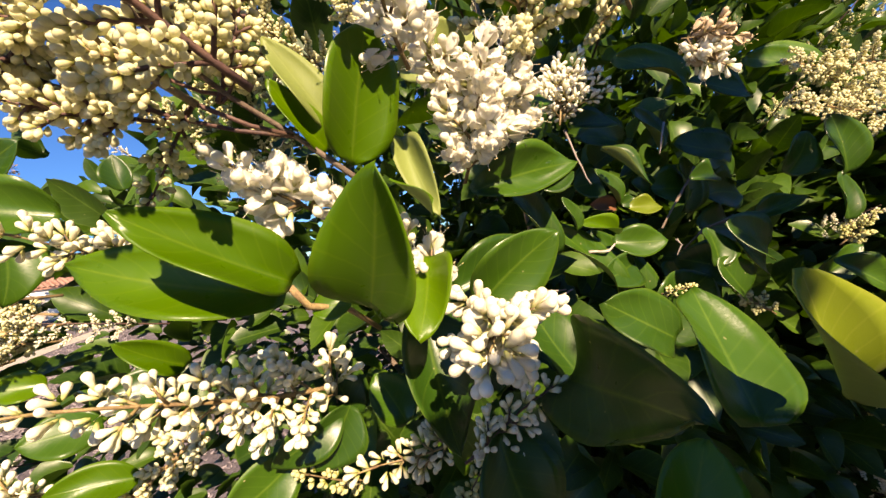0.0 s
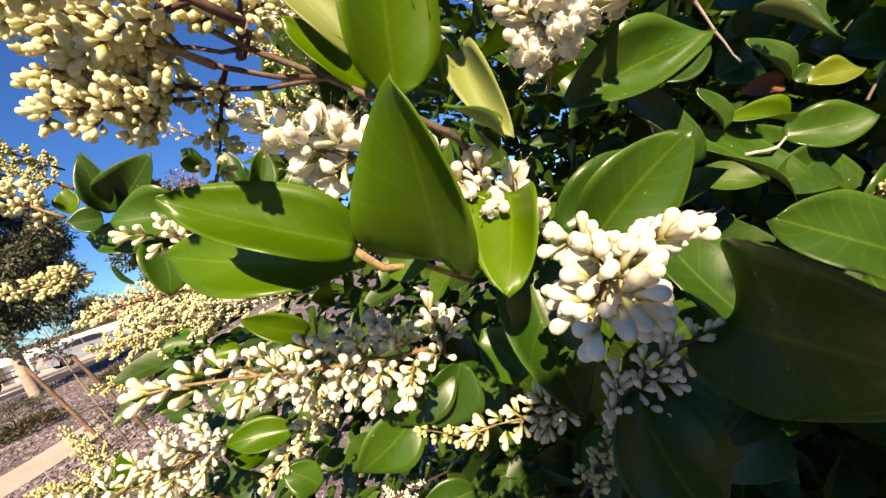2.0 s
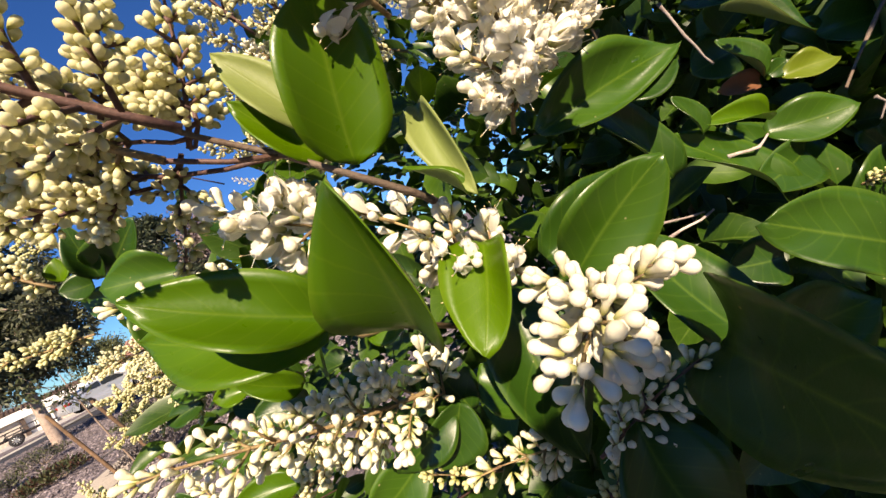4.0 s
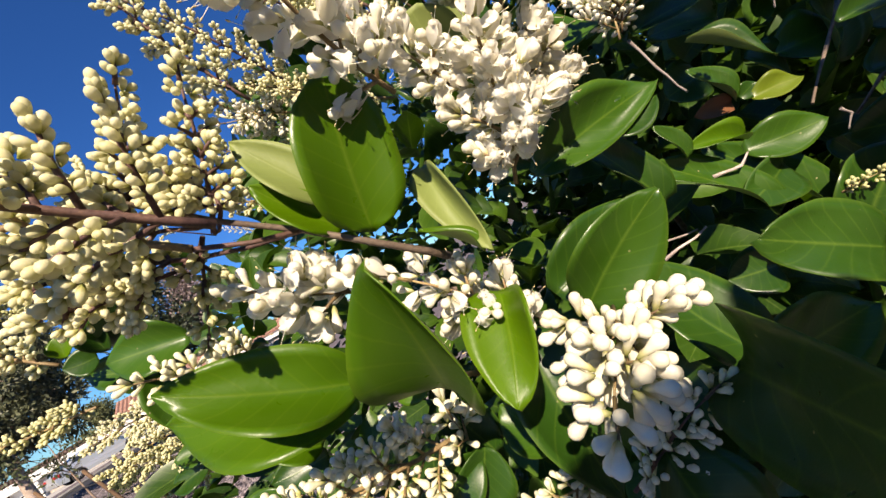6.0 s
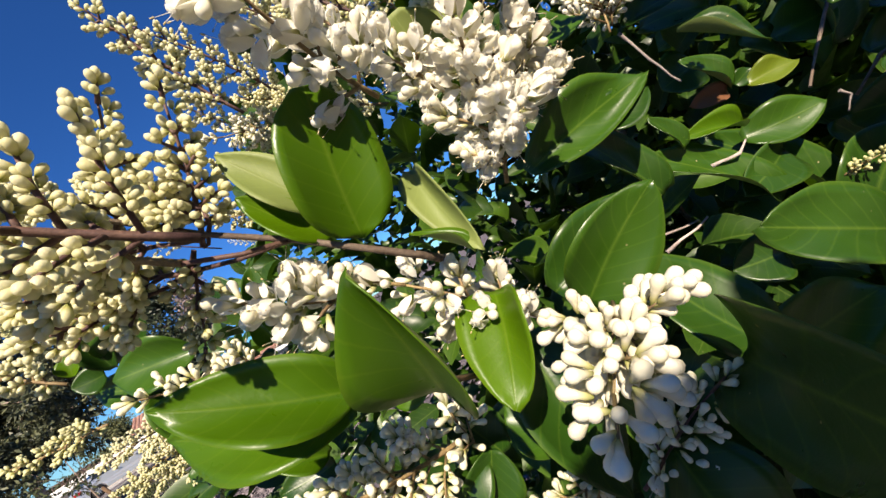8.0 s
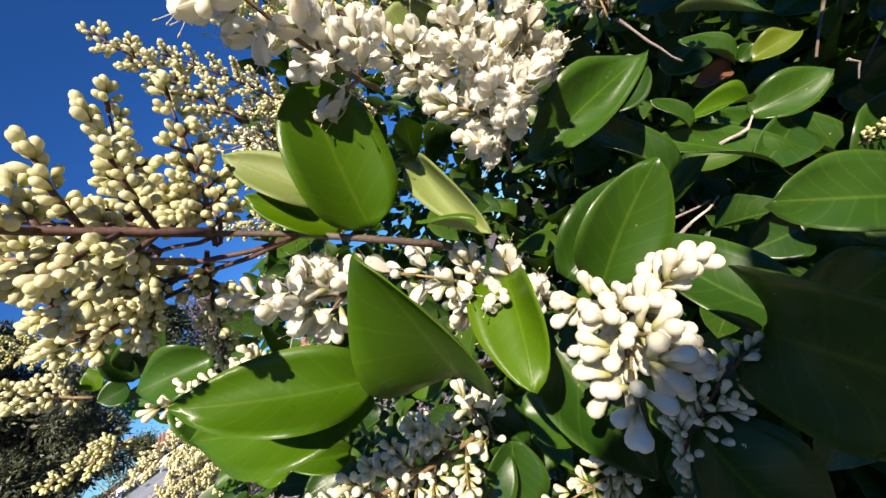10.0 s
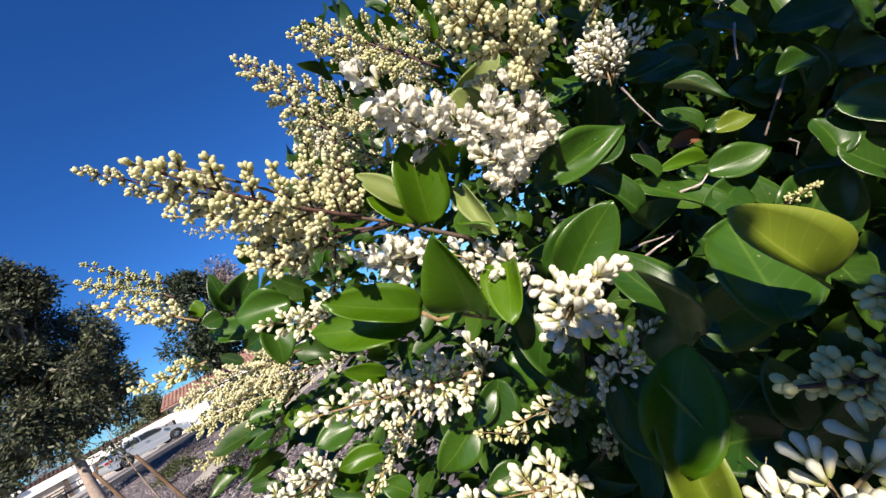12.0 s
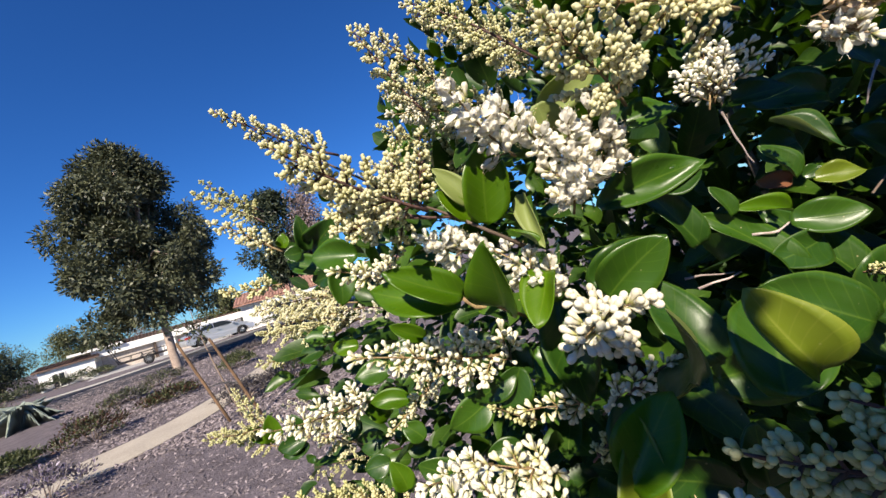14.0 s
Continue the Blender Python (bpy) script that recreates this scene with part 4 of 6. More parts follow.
def leaf(base, tip, width, normal, cup=0.5, droop=0.0, mat=None, wavy=0.035, twist=0.0, label="", back=None, blunt=False, ovate=False):
    """A single leaf as a part of the shrub, with a short stalk at its base."""
    size = (Vector(tip) - Vector(base)).length
    own = random.Random(int(1e4 * abs(base[0]) + 1e3 * abs(tip[2])))   # each blade curls and waves in its own way
    twist, wavy = twist + own.uniform(-0.28, 0.28), wavy * own.uniform(0.5, 1.7)
    v, f, u, s = blade(8, 16, cup, droop, wavy, 0.006 * 0.06 / size, round_tip=blunt, twist=twist, ovate=ovate)
    sickle = own.uniform(-0.09, 0.09)
    v[:, 0] += sickle * 4 * v[:, 1] * (1 - v[:, 1])
    v = v * (width, size, size)
    me = joined("leaf", [((v, f, u, s), [np.eye(4)])], [mat or LEAF, back or LEAF_BACK])
    ob = part("leaf", me, None, SHRUB, label)
    # the chord from base to tip stays where it is when the blade droops
    ob.matrix_basis = frame_of(base, tip, normal) @ Matrix.Rotation(math.atan(droop), 4, "X")
    return ob


def sprays(size, width, nodes, bud, rnd, fill=1.0, bare=0.1):
    """The skeleton of a panicle along +y: its rods, and the place, way and length of every bud.
    Side branches come in crossed pairs, each a small column of buds in whorls."""
    bend = size * 0.05
    axis = [Vector((bend * math.sin(2.6 * s), size * s, bend * math.cos(3 * s) - bend)) for s in (k / 8 for k in range(9))]
    rods, spots = [(axis, [0.0011 * (1 - 0.6 * k / 8) * (size / 0.08) ** 0.5 for k in range(9)])], []

    def column(at, way, reach):
        end = at + way * reach
        if reach > bud:
            rods.append(([at, at.lerp(end, 0.5) + Vector((0, 0.04 * reach, 0)), end], [0.0006, 0.0005, 0.0003]))
        a0 = way.orthogonal().normalized()
        b0 = way.cross(a0)
        steps = max(1, round(reach / (bud * 0.7)))
        spin = rnd.uniform(0, 6.28)
        for j in range(steps):
            f = 0.18 + 0.82 * (j + 0.5) / steps
            p = at.lerp(end, f)
            ring = 4 if j < steps - 1 else 3
            for q in range(ring):
                if rnd.random() > fill * 0.92:
                    continue
                a = spin + j * 0.8 + 2 * math.pi * q / ring + rnd.uniform(-0.3, 0.3)
                d = (math.cos(a) * a0 + math.sin(a) * b0) * (1.0 - 0.45 * f) + way * (0.35 + 0.7 * f)
                d = (d + 0.22 * Vector((rnd.gauss(0, 1), rnd.gauss(0, 1), rnd.gauss(0, 1)))).normalized()
                spots.append((p + d * bud * rnd.uniform(0.05, 0.3), d, bud * rnd.uniform(0.75, 1.12)))
        spots.append((end, way, bud))

    for k in range(nodes):
        s = bare + (1 - bare) * (k + 0.3) / nodes
        i = min(7, int(s * 8))
        at = axis[i].lerp(axis[i + 1], s * 8 - i)
        reach = max(bud * 0.9, 0.5 * width * (1 - 0.82 * s ** 1.3) * rnd.uniform(0.72, 1.12))
        for side in (0, 1):
            a = math.pi * side + k * math.pi / 2 + rnd.uniform(-0.4, 0.4)
            column(at, Vector((math.cos(a), 0.6 + rnd.uniform(-0.15, 0.3), math.sin(a))).normalized(), reach)
    column(axis[-1], Vector((0, 1, 0)), bud * 1.5)
    return rods, spots


def panicle(base, tip, width, kind="cream", bud=0.0052, nodes=8, seed=0, single=False, fill=1.0, label="", bare=0.1, dark=False):
    """A flower panicle: axis, paired side branches that shorten to the tip, and buds or florets along them."""
    rnd = random.Random(seed * 77 + 3)
    place = frame_of(base, tip, (rnd.uniform(-1, 1), rnd.uniform(-1, 1), rnd.uniform(-1, 1)))
    if kind in ("cream", "green"):   # slender spikes stay closely set
        nodes = max(nodes, round((Vector(tip) - Vector(base)).length / (bud * 2.1)))
    if kind == "open":
        fill *= 0.86
    rods, spots = sprays((Vector(tip) - Vector(base)).length, width, nodes, bud, rnd, fill, bare)
    bm = bmesh.new()
    for points, radii in rods:
        tube(bm, points, radii, 5)
    ob = part("flower_panicle", bm, STALK_DARK if dark else STALK, SHRUB, label)
    ob.matrix_basis = place
    sets = {"cream": (BUD, 0.0), "green": (BUD_GREEN, 0.0), "club": (BUD_CLUB, 0.02), "white": (BUD_WHITE, 0.0), "open": (BUD_WHITE, 0.74), "mixed": (BUD_WHITE, 0.3), "wilted": (WILTED, 0.5)}
    mat, share = sets[kind]
    petal = WILTED if kind == "wilted" else PETAL
    closed, opened = [], [[] for _ in FLORETS]
    for at, way, long in spots:
        m = frame_of(at, at + way, (rnd.uniform(-1, 1), 0.3, rnd.uniform(-1, 1)))
        if rnd.random() < share:
            opened[rnd.randrange(len(FLORETS))].append(m @ Matrix.Scale(long * 1.55, 4))
        else:
            closed.append(m @ Matrix.Diagonal((long * 0.98, long * 1.04, long * 0.98, 1)))
    club = kind in ("club", "white", "open", "mixed", "wilted")
    kept = 0
    if single:
        kept = 260
        for m in closed[:kept]:
            b = put("flower_bud", shared("flower_bud", BUD_FINE if club else BUD_ROUND, (mat,)), None, ob)
            b.matrix_basis = m
        for k, some in enumerate(opened):
            for m in some:
                b = put("floret", shared("floret" + str(k), FLORETS[k], (petal, ANTHER)), None, ob)
                b.matrix_basis = m
        opened = []
    if closed[kept:]:
        rows = [(BUD_PLAIN if club else BUD_ROUND_PLAIN, [np.array(m) for m in closed[kept:]])]
        rows += [((v, f, u, [2 if q == 0 else 1 for q in s]), [np.array(m) for m in opened[k]]) for k, (v, f, u, s) in enumerate(FLORETS) if opened]
        tagged(put("blossom", joined("blossom", rows, [mat, ANTHER, petal]), None, ob), kind="stuff")
    return ob


SHARED = {}


def shared(key, pattern, mats):
    name = (key, mats[0].name)
    if name not in SHARED:
        SHARED[name] = pattern_mesh(key, pattern, mats)
    return SHARED[name]


def twig(points, radii, mat=None, sides=6, name="twig", label=""):
    return part(name, tube(bmesh.new(), points, radii, sides), mat or BARK_TWIG, SHRUB, label)


# the nearest leaves, panicles and twigs
leaf((0.0093, 0.2043, 1.4336), (-0.0257, 0.1953, 1.4555), 0.0192, (0.35, -0.92, 0.19), 0.5, 0.1, mat=LEAF_YOUNG)
leaf((0.0073, 0.2051, 1.4308), (-0.0405, 0.2246, 1.4474), 0.0215, (-0.24, -0.90, 0.37), 0.35, 0.08, mat=LEAF_YOUNG)
leaf((0.0265, 0.1935, 1.4232), (0.0223, 0.1639, 1.4560), 0.0255, (-0.64, -0.53, -0.56), 0.5, 0.04, mat=LEAF_YOUNG)
leaf((0.0149, 0.2123, 1.4240), (0.0257, 0.2076, 1.4235), 0.0100, (-0.35, -0.85, 0.39), 0.3, 0, mat=LEAF_YOUNG)
leaf((0.0302, 0.2001, 1.4644), (0.0362, 0.1882, 1.4987), 0.0240, (0.12, -0.93, -0.34), 0.3, 0.05, mat=LEAF_YOUNG, blunt=True)
leaf((0.0268, 0.2009, 1.4758), (0.0112, 0.1986, 1.4984), 0.0125, (0.08, -1.00, -0.05), 0.4, 0.1, mat=LEAF_BACK)
leaf((0.0247, 0.2025, 1.4693), (0.0103, 0.1968, 1.4866), 0.0105, (0.25, -0.96, -0.11), 0.4, 0.1, mat=LEAF_YOUNG)
leaf((0.0527, 0.2098, 1.4755), (0.0525, 0.1925, 1.4461), 0.0105, (-0.53, -0.73, 0.43), 0.5, 0.1, mat=LEAF_BACK)
leaf((0.1040, 0.2444, 1.4590), (0.1645, 0.2299, 1.4680), 0.0235, (-0.26, -0.94, 0.21), 0.35, 0.05, mat=LEAF, ovate=True)
leaf((0.0894, 0.2329, 1.4063), (0.1187, 0.2083, 1.4342), 0.0310, (-0.54, -0.83, -0.16), 0.35, 0.05, mat=LEAF, ovate=True)
leaf((0.0848, 0.2423, 1.4142), (0.1287, 0.2312, 1.4321), 0.0286, (-0.16, -0.95, 0.27), 0.4, 0, mat=LEAF, ovate=True)
leaf((0.1318, 0.2169, 1.3614), (0.1164, 0.2348, 1.4096), 0.0339, (0.03, -0.98, 0.20), 0.35, 0, mat=LEAF, ovate=True)
leaf((0.2254, 0.2252, 1.3550), (0.1731, 0.2329, 1.3889), 0.0379, (0.05, -0.97, 0.24), 0.3, 0.05, mat=LEAF, ovate=True)
leaf((0.0995, 0.1350, 1.3812), (0.1208, 0.1581, 1.4104), 0.0300, (-0.18, -0.70, 0.69), 0.35, 0.05, mat=LEAF, ovate=True)
leaf((0.2405, 0.2604, 1.4427), (0.2242, 0.2636, 1.4692), 0.0169, (0.09, -0.95, 0.30), 0.5, 0.1, mat=LEAF)
leaf((0.2478, 0.2587, 1.4387), (0.2707, 0.2481, 1.4362), 0.0147, (-0.03, -0.96, 0.29), 0.4, 0.05, mat=LEAF_YELLOW)
leaf((0.2445, 0.2615, 1.4421), (0.2537, 0.2571, 1.4457), 0.0099, (0.12, -0.97, 0.19), 0.3, 0, mat=LEAF)
leaf((0.2375, 0.2611, 1.4425), (0.2174, 0.2659, 1.4461), 0.0120, (0.12, -0.97, 0.19), 0.5, 0.1, mat=LEAF_DEAD, label="withered brown leaf")
leaf((0.2263, 0.2594, 1.4170), (0.2597, 0.2411, 1.4130), 0.0223, (0.05, -0.97, 0.24), 0.3, 0.05, mat=LEAF, ovate=True)
leaf((0.2244, 0.2545, 1.4239), (0.1924, 0.2569, 1.4344), 0.0120, (-0.01, -0.89, 0.46), 0.6, 0.2, mat=LEAF_YOUNG)
leaf((0.2200, 0.2515, 1.3843), (0.1760, 0.2659, 1.4359), 0.0250, (0.09, -0.95, 0.30), 0.3, 0.05, mat=LEAF)
leaf((0.2414, 0.2561, 1.4014), (0.1985, 0.2512, 1.3959), 0.0234, (0.00, -0.99, 0.17), 0.4, 0.05, mat=LEAF)
leaf((0.2638, 0.2568, 1.3628), (0.2231, 0.2753, 1.4276), 0.0288, (0.09, -0.95, 0.30), 0.3, 0.05, mat=LEAF)
leaf((0.2468, 0.2459, 1.3473), (0.2851, 0.2305, 1.3840), 0.0524, (-0.05, -0.97, 0.25), 0.3, 0, mat=LEAF, ovate=True)
leaf((0.2657, 0.2144, 1.3929), (0.2723, 0.2224, 1.4180), 0.0271, (-0.29, -0.93, 0.24), 0.6, 0.1, mat=LEAF)
leaf((0.2861, 0.2101, 1.3709), (0.2655, 0.2143, 1.3982), 0.0294, (-0.18, -0.91, 0.38), 0.5, 0.1, mat=LEAF)
leaf((0.2782, 0.2304, 1.4516), (0.3035, 0.2243, 1.4503), 0.0162, (-0.12, -0.89, 0.44), 0.8, 0.3, mat=LEAF)
leaf((0.2409, 0.2695, 1.4842), (0.2641, 0.2492, 1.4527), 0.0107, (0.30, -0.66, 0.69), 0.5, 0.1, mat=LEAF)
leaf((0.2265, 0.2827, 1.5048), (0.2598, 0.2644, 1.5013), 0.0225, (0.06, -0.91, 0.41), 0.4, 0.1, mat=LEAF)
leaf((0.3092, 0.2037, 1.3975), (0.2753, 0.2114, 1.4196), 0.0353, (-0.23, -0.92, 0.31), 0.5, 0.1, mat=LEAF)
leaf((0.1125, 0.2093, 1.3710), (0.0731, 0.1346, 1.3923), 0.0370, (-0.64, 0.50, 0.59), 0.3, 0.05, mat=LEAF, ovate=True)
leaf((0.0802, 0.2192, 1.3565), (0.0828, 0.1991, 1.3164), 0.0375, (0.00, -0.99, 0.17), 0.3, 0, mat=LEAF, ovate=True)
leaf((0.1330, 0.2272, 1.3478), (0.1865, 0.2142, 1.3504), 0.0371, (0.00, -0.99, 0.17), 0.3, 0, mat=LEAF, ovate=True)
leaf((0.0536, 0.2074, 1.4338), (0.0377, 0.1903, 1.4114), 0.0195, (-0.43, -0.54, 0.72), 0.6, 0.1, mat=LEAF_YOUNG, ovate=True)
leaf((0.0615, 0.2335, 1.4122), (0.0575, 0.2130, 1.3592), 0.0310, (-0.09, -0.93, 0.36), 0.5, 0.1, mat=LEAF, ovate=True)
leaf((-0.0244, 0.2855, 1.4036), (-0.0440, 0.2740, 1.4200), 0.0125, (0.54, -0.84, 0.06), 0.5, 0.1, mat=LEAF_YOUNG)
leaf((0.0373, 0.2707, 1.3633), (0.0262, 0.2725, 1.3949), 0.0235, (0.05, -0.97, 0.24), 0.3, 0, mat=LEAF)
leaf((0.0328, 0.2612, 1.3727), (0.0146, 0.2663, 1.3483), 0.0251, (0.08, -0.99, 0.11), 0.4, 0, mat=LEAF)
leaf((0.0558, 0.2560, 1.3577), (0.0479, 0.2676, 1.3806), 0.0229, (0.05, -0.97, 0.24), 0.3, 0, mat=LEAF)
leaf((0.3196, 0.3016, 1.4957), (0.2619, 0.3050, 1.5048), 0.0390, (0.05, -0.97, 0.24), 0.5, 0.1, mat=LEAF)
leaf((0.3591, 0.2922, 1.4855), (0.3342, 0.2972, 1.5278), 0.0397, (0.09, -0.95, 0.30), 0.5, 0.1, mat=LEAF)
leaf((0.3556, 0.3042, 1.4536), (0.3922, 0.2852, 1.4482), 0.0404, (0.09, -0.95, 0.30), 0.5, 0.1, mat=LEAF)
leaf((0.3785, 0.2891, 1.4259), (0.3854, 0.2860, 1.4787), 0.0397, (0.08, -0.99, 0.11), 0.5, 0.1, mat=LEAF)
leaf((0.4067, 0.2819, 1.4387), (0.4544, 0.2705, 1.4336), 0.0441, (0.09, -0.95, 0.30), 0.5, 0.1, mat=LEAF)
leaf((0.3943, 0.2857, 1.4103), (0.4457, 0.2734, 1.4028), 0.0441, (0.09, -0.95, 0.30), 0.5, 0.1, mat=LEAF)
leaf((0.3345, 0.3091, 1.4620), (0.3597, 0.3037, 1.4347), 0.0319, (0.17, -0.95, 0.25), 0.5, 0.1, mat=LEAF)
leaf((0.4733, 0.2860, 1.4509), (0.4395, 0.2933, 1.4841), 0.0471, (0.09, -0.95, 0.30), 0.5, 0.1, mat=LEAF)
leaf((0.3011, 0.3171, 1.4677), (0.2730, 0.3240, 1.4646), 0.0365, (0.09, -0.95, 0.30), 0.5, 0.1, mat=LEAF)
leaf((0.3427, 0.2793, 1.3470), (0.3250, 0.2825, 1.3877), 0.0329, (0.09, -0.95, 0.30), 0.5, 0.1, mat=LEAF)
leaf((0.2587, 0.3000, 1.3338), (0.2252, 0.3080, 1.3411), 0.0329, (0.09, -0.95, 0.30), 0.5, 0.1, mat=LEAF)
leaf((0.1001, 0.1197, 1.3947), (0.0862, 0.1200, 1.4227), 0.0175, (0.05, -1.00, 0.03), 0.7, 0.05, mat=LEAF_YELLOW, ovate=True)
leaf((0.0448, 0.1267, 1.3595), (0.0500, 0.1299, 1.3908), 0.0140, (-0.43, -0.89, 0.16), 0.8, 0.15, mat=LEAF_YELLOW, wavy=0.06)
leaf((0.0747, 0.1313, 1.3598), (0.0462, 0.1288, 1.3718), 0.0156, (0.09, -0.96, 0.25), 0.4, 0, mat=LEAF)
leaf((0.0864, 0.1353, 1.3537), (0.0873, 0.1353, 1.3764), 0.0129, (-0.48, -0.85, 0.22), 0.4, 0, mat=LEAF)
leaf((0.1147, 0.1278, 1.3461), (0.0772, 0.1261, 1.3608), 0.0207, (-0.12, -0.97, 0.22), 0.3, 0, mat=LEAF)
leaf((0.0193, 0.1689, 1.3123), (0.0432, 0.1750, 1.3311), 0.0210, (-0.19, -0.84, 0.51), 0.5, 0.05, mat=LEAF_YELLOW, ovate=True)
leaf((0.0408, 0.1256, 1.3730), (0.0615, 0.1285, 1.3962), 0.0190, (-0.38, -0.81, 0.44), 0.5, 0.05, mat=LEAF_YOUNG, ovate=True)
leaf((-0.1108, 0.3532, 1.4938), (-0.1094, 0.3423, 1.5254), 0.0145, (0.27, -0.95, -0.19), 0.5, 0.1, mat=LEAF)
leaf((-0.1099, 0.3581, 1.4949), (-0.0752, 0.3339, 1.5123), 0.0237, (0.06, -1.00, -0.07), 0.5, 0.1, mat=LEAF)
leaf((-0.0651, 0.3316, 1.4777), (-0.1053, 0.3364, 1.4851), 0.0281, (-0.06, -0.99, 0.11), 0.7, 0.1, mat=LEAF)
leaf((-0.1230, 0.3665, 1.4958), (-0.1364, 0.3595, 1.4967), 0.0165, (-0.06, -0.99, 0.11), 0.6, 0.1, mat=LEAF)
leaf((-0.1392, 0.3704, 1.5042), (-0.1369, 0.3698, 1.5184), 0.0122, (-0.01, -0.98, 0.19), 0.4, 0.1, mat=LEAF_YOUNG)
leaf((-0.1098, 0.3839, 1.4750), (-0.1496, 0.3937, 1.4923), 0.0221, (0.08, -0.94, 0.34), 0.4, 0.1, mat=LEAF)
leaf((-0.0361, 0.3554, 1.4801), (-0.0240, 0.3522, 1.5054), 0.0159, (0.37, -0.89, -0.25), 0.6, 0.1, mat=LEAF)
leaf((-0.0456, 0.3679, 1.4941), (-0.0484, 0.3685, 1.5149), 0.0154, (-0.01, -0.98, 0.19), 0.5, 0.1, mat=LEAF)
leaf((-0.0950, 0.3700, 1.4702), (-0.1271, 0.3883, 1.4662), 0.0198, (-0.06, -0.99, 0.11), 0.4, 0.1, mat=LEAF)
leaf((0.1639, 0.2551, 1.4183), (0.1369, 0.2533, 1.4648), 0.0235, (0.14, -0.99, 0.05), 0.35, 0.05, mat=LEAF, ovate=True)
leaf((0.1912, 0.2577, 1.4303), (0.1808, 0.2576, 1.4521), 0.0120, (0.11, -0.99, 0.05), 0.4, 0.05, mat=LEAF, ovate=True)
leaf((0.1296, 0.2487, 1.5040), (0.1650, 0.2392, 1.5041), 0.0200, (-0.24, -0.90, 0.37), 0.35, 0.05, mat=LEAF, ovate=True)
leaf((0.1376, 0.2378, 1.4597), (0.1603, 0.2295, 1.4628), 0.0190, (-0.36, -0.87, 0.34), 0.35, 0.05, mat=LEAF, ovate=True)
panicle((0.0213, 0.3204, 1.5739), (-0.0185, 0.3088, 1.6377), 0.0424, "cream", 0.0038, 9, 1, dark=True)
panicle((0.1268, 0.3354, 1.5971), (0.0328, 0.3358, 1.6663), 0.0618, "green", 0.0038, 10, 2, dark=True)
panicle((0.0040, 0.1795, 1.4765), (-0.0418, 0.1530, 1.5122), 0.0400, "cream", 0.0029, 12, 3, single=True, dark=True)
panicle((-0.0016, 0.1998, 1.4812), (0.0109, 0.1904, 1.5102), 0.0165, "cream", 0.0029, 7, 4, single=True, dark=True)
panicle((-0.0145, 0.1988, 1.4927), (0.0000, 0.1890, 1.5127), 0.0160, "cream", 0.0029, 7, 5, single=True, dark=True)
panicle((-0.0062, 0.2092, 1.4846), (-0.0214, 0.2182, 1.4641), 0.0140, "cream", 0.0029, 6, 6, dark=True)
panicle((-0.0280, 0.2022, 1.5009), (-0.0455, 0.2107, 1.4841), 0.0200, "cream", 0.0029, 6, 7, dark=True)
panicle((-0.0060, 0.1960, 1.4790), (-0.0633, 0.1994, 1.5112), 0.0260, "cream", 0.0029, 11, 8, single=True)
panicle((-0.0116, 0.2105, 1.4810), (-0.0441, 0.2124, 1.4952), 0.0280, "cream", 0.0029, 9, 68, single=True, dark=True)
panicle((-0.0102, 0.2029, 1.4874), (-0.0288, 0.2017, 1.4951), 0.0200, "cream", 0.0029, 7, 70, dark=True)
panicle((-0.0188, 0.2092, 1.4799), (-0.0410, 0.2071, 1.4828), 0.0210, "cream", 0.0029, 8, 71, dark=True)
panicle((0.0032, 0.1980, 1.4883), (-0.0072, 0.1950, 1.4962), 0.0170, "cream", 0.0029, 6, 72, dark=True)
panicle((-0.1371, 0.3608, 1.5002), (-0.2026, 0.3706, 1.5397), 0.0328, "cream", 0.0043, 9, 9)
panicle((-0.1813, 0.4443, 1.4758), (-0.2511, 0.4608, 1.4920), 0.0376, "green", 0.0044, 7, 10)
panicle((-0.2212, 0.5339, 1.5686), (-0.3079, 0.5528, 1.6482), 0.0529, "green", 0.0033, 8, 11, dark=True)
panicle((-0.1498, 0.6233, 1.4237), (-0.2982, 0.6586, 1.4512), 0.0809, "cream", 0.0045, 9, 12)
panicle((0.0520, 0.1960, 1.4925), (0.0290, 0.1715, 1.5165), 0.0220, "open", 0.0060, 7, 13, single=True)
panicle((0.0768, 0.2111, 1.4581), (0.0775, 0.1923, 1.4916), 0.0420, "open", 0.0062, 7, 14, single=True)
panicle((0.0736, 0.2057, 1.4876), (0.0565, 0.1995, 1.5137), 0.0180, "open", 0.0060, 5, 15, single=True)
panicle((0.1037, 0.2178, 1.4738), (0.0967, 0.1988, 1.5005), 0.0400, "open", 0.0060, 6, 16)
panicle((0.0213, 0.2107, 1.4522), (0.0062, 0.2028, 1.4628), 0.0200, "mixed", 0.0064, 5, 17, single=True)
panicle((0.0665, 0.2159, 1.4165), (0.0307, 0.2103, 1.4453), 0.0270, "mixed", 0.0060, 6, 18, single=True)
panicle((0.0898, 0.2194, 1.4064), (0.0586, 0.1850, 1.3981), 0.0450, "white", 0.0082, 9, 19, single=True)
panicle((0.0280, 0.2625, 1.3830), (-0.0548, 0.2365, 1.4035), 0.0440, "club", 0.0060, 11, 20, single=True)
panicle((0.0289, 0.2678, 1.3734), (0.0287, 0.2605, 1.3895), 0.0240, "club", 0.0080, 2, 21)
panicle((0.0670, 0.2280, 1.3456), (0.0969, 0.2072, 1.3657), 0.0260, "club", 0.0056, 6, 22, dark=True)
panicle((0.0712, 0.2398, 1.3491), (0.0358, 0.2455, 1.3488), 0.0220, "club", 0.0056, 5, 23)
panicle((0.0381, 0.2713, 1.3315), (0.0109, 0.2672, 1.3475), 0.0115, "green", 0.0033, 5, 24)
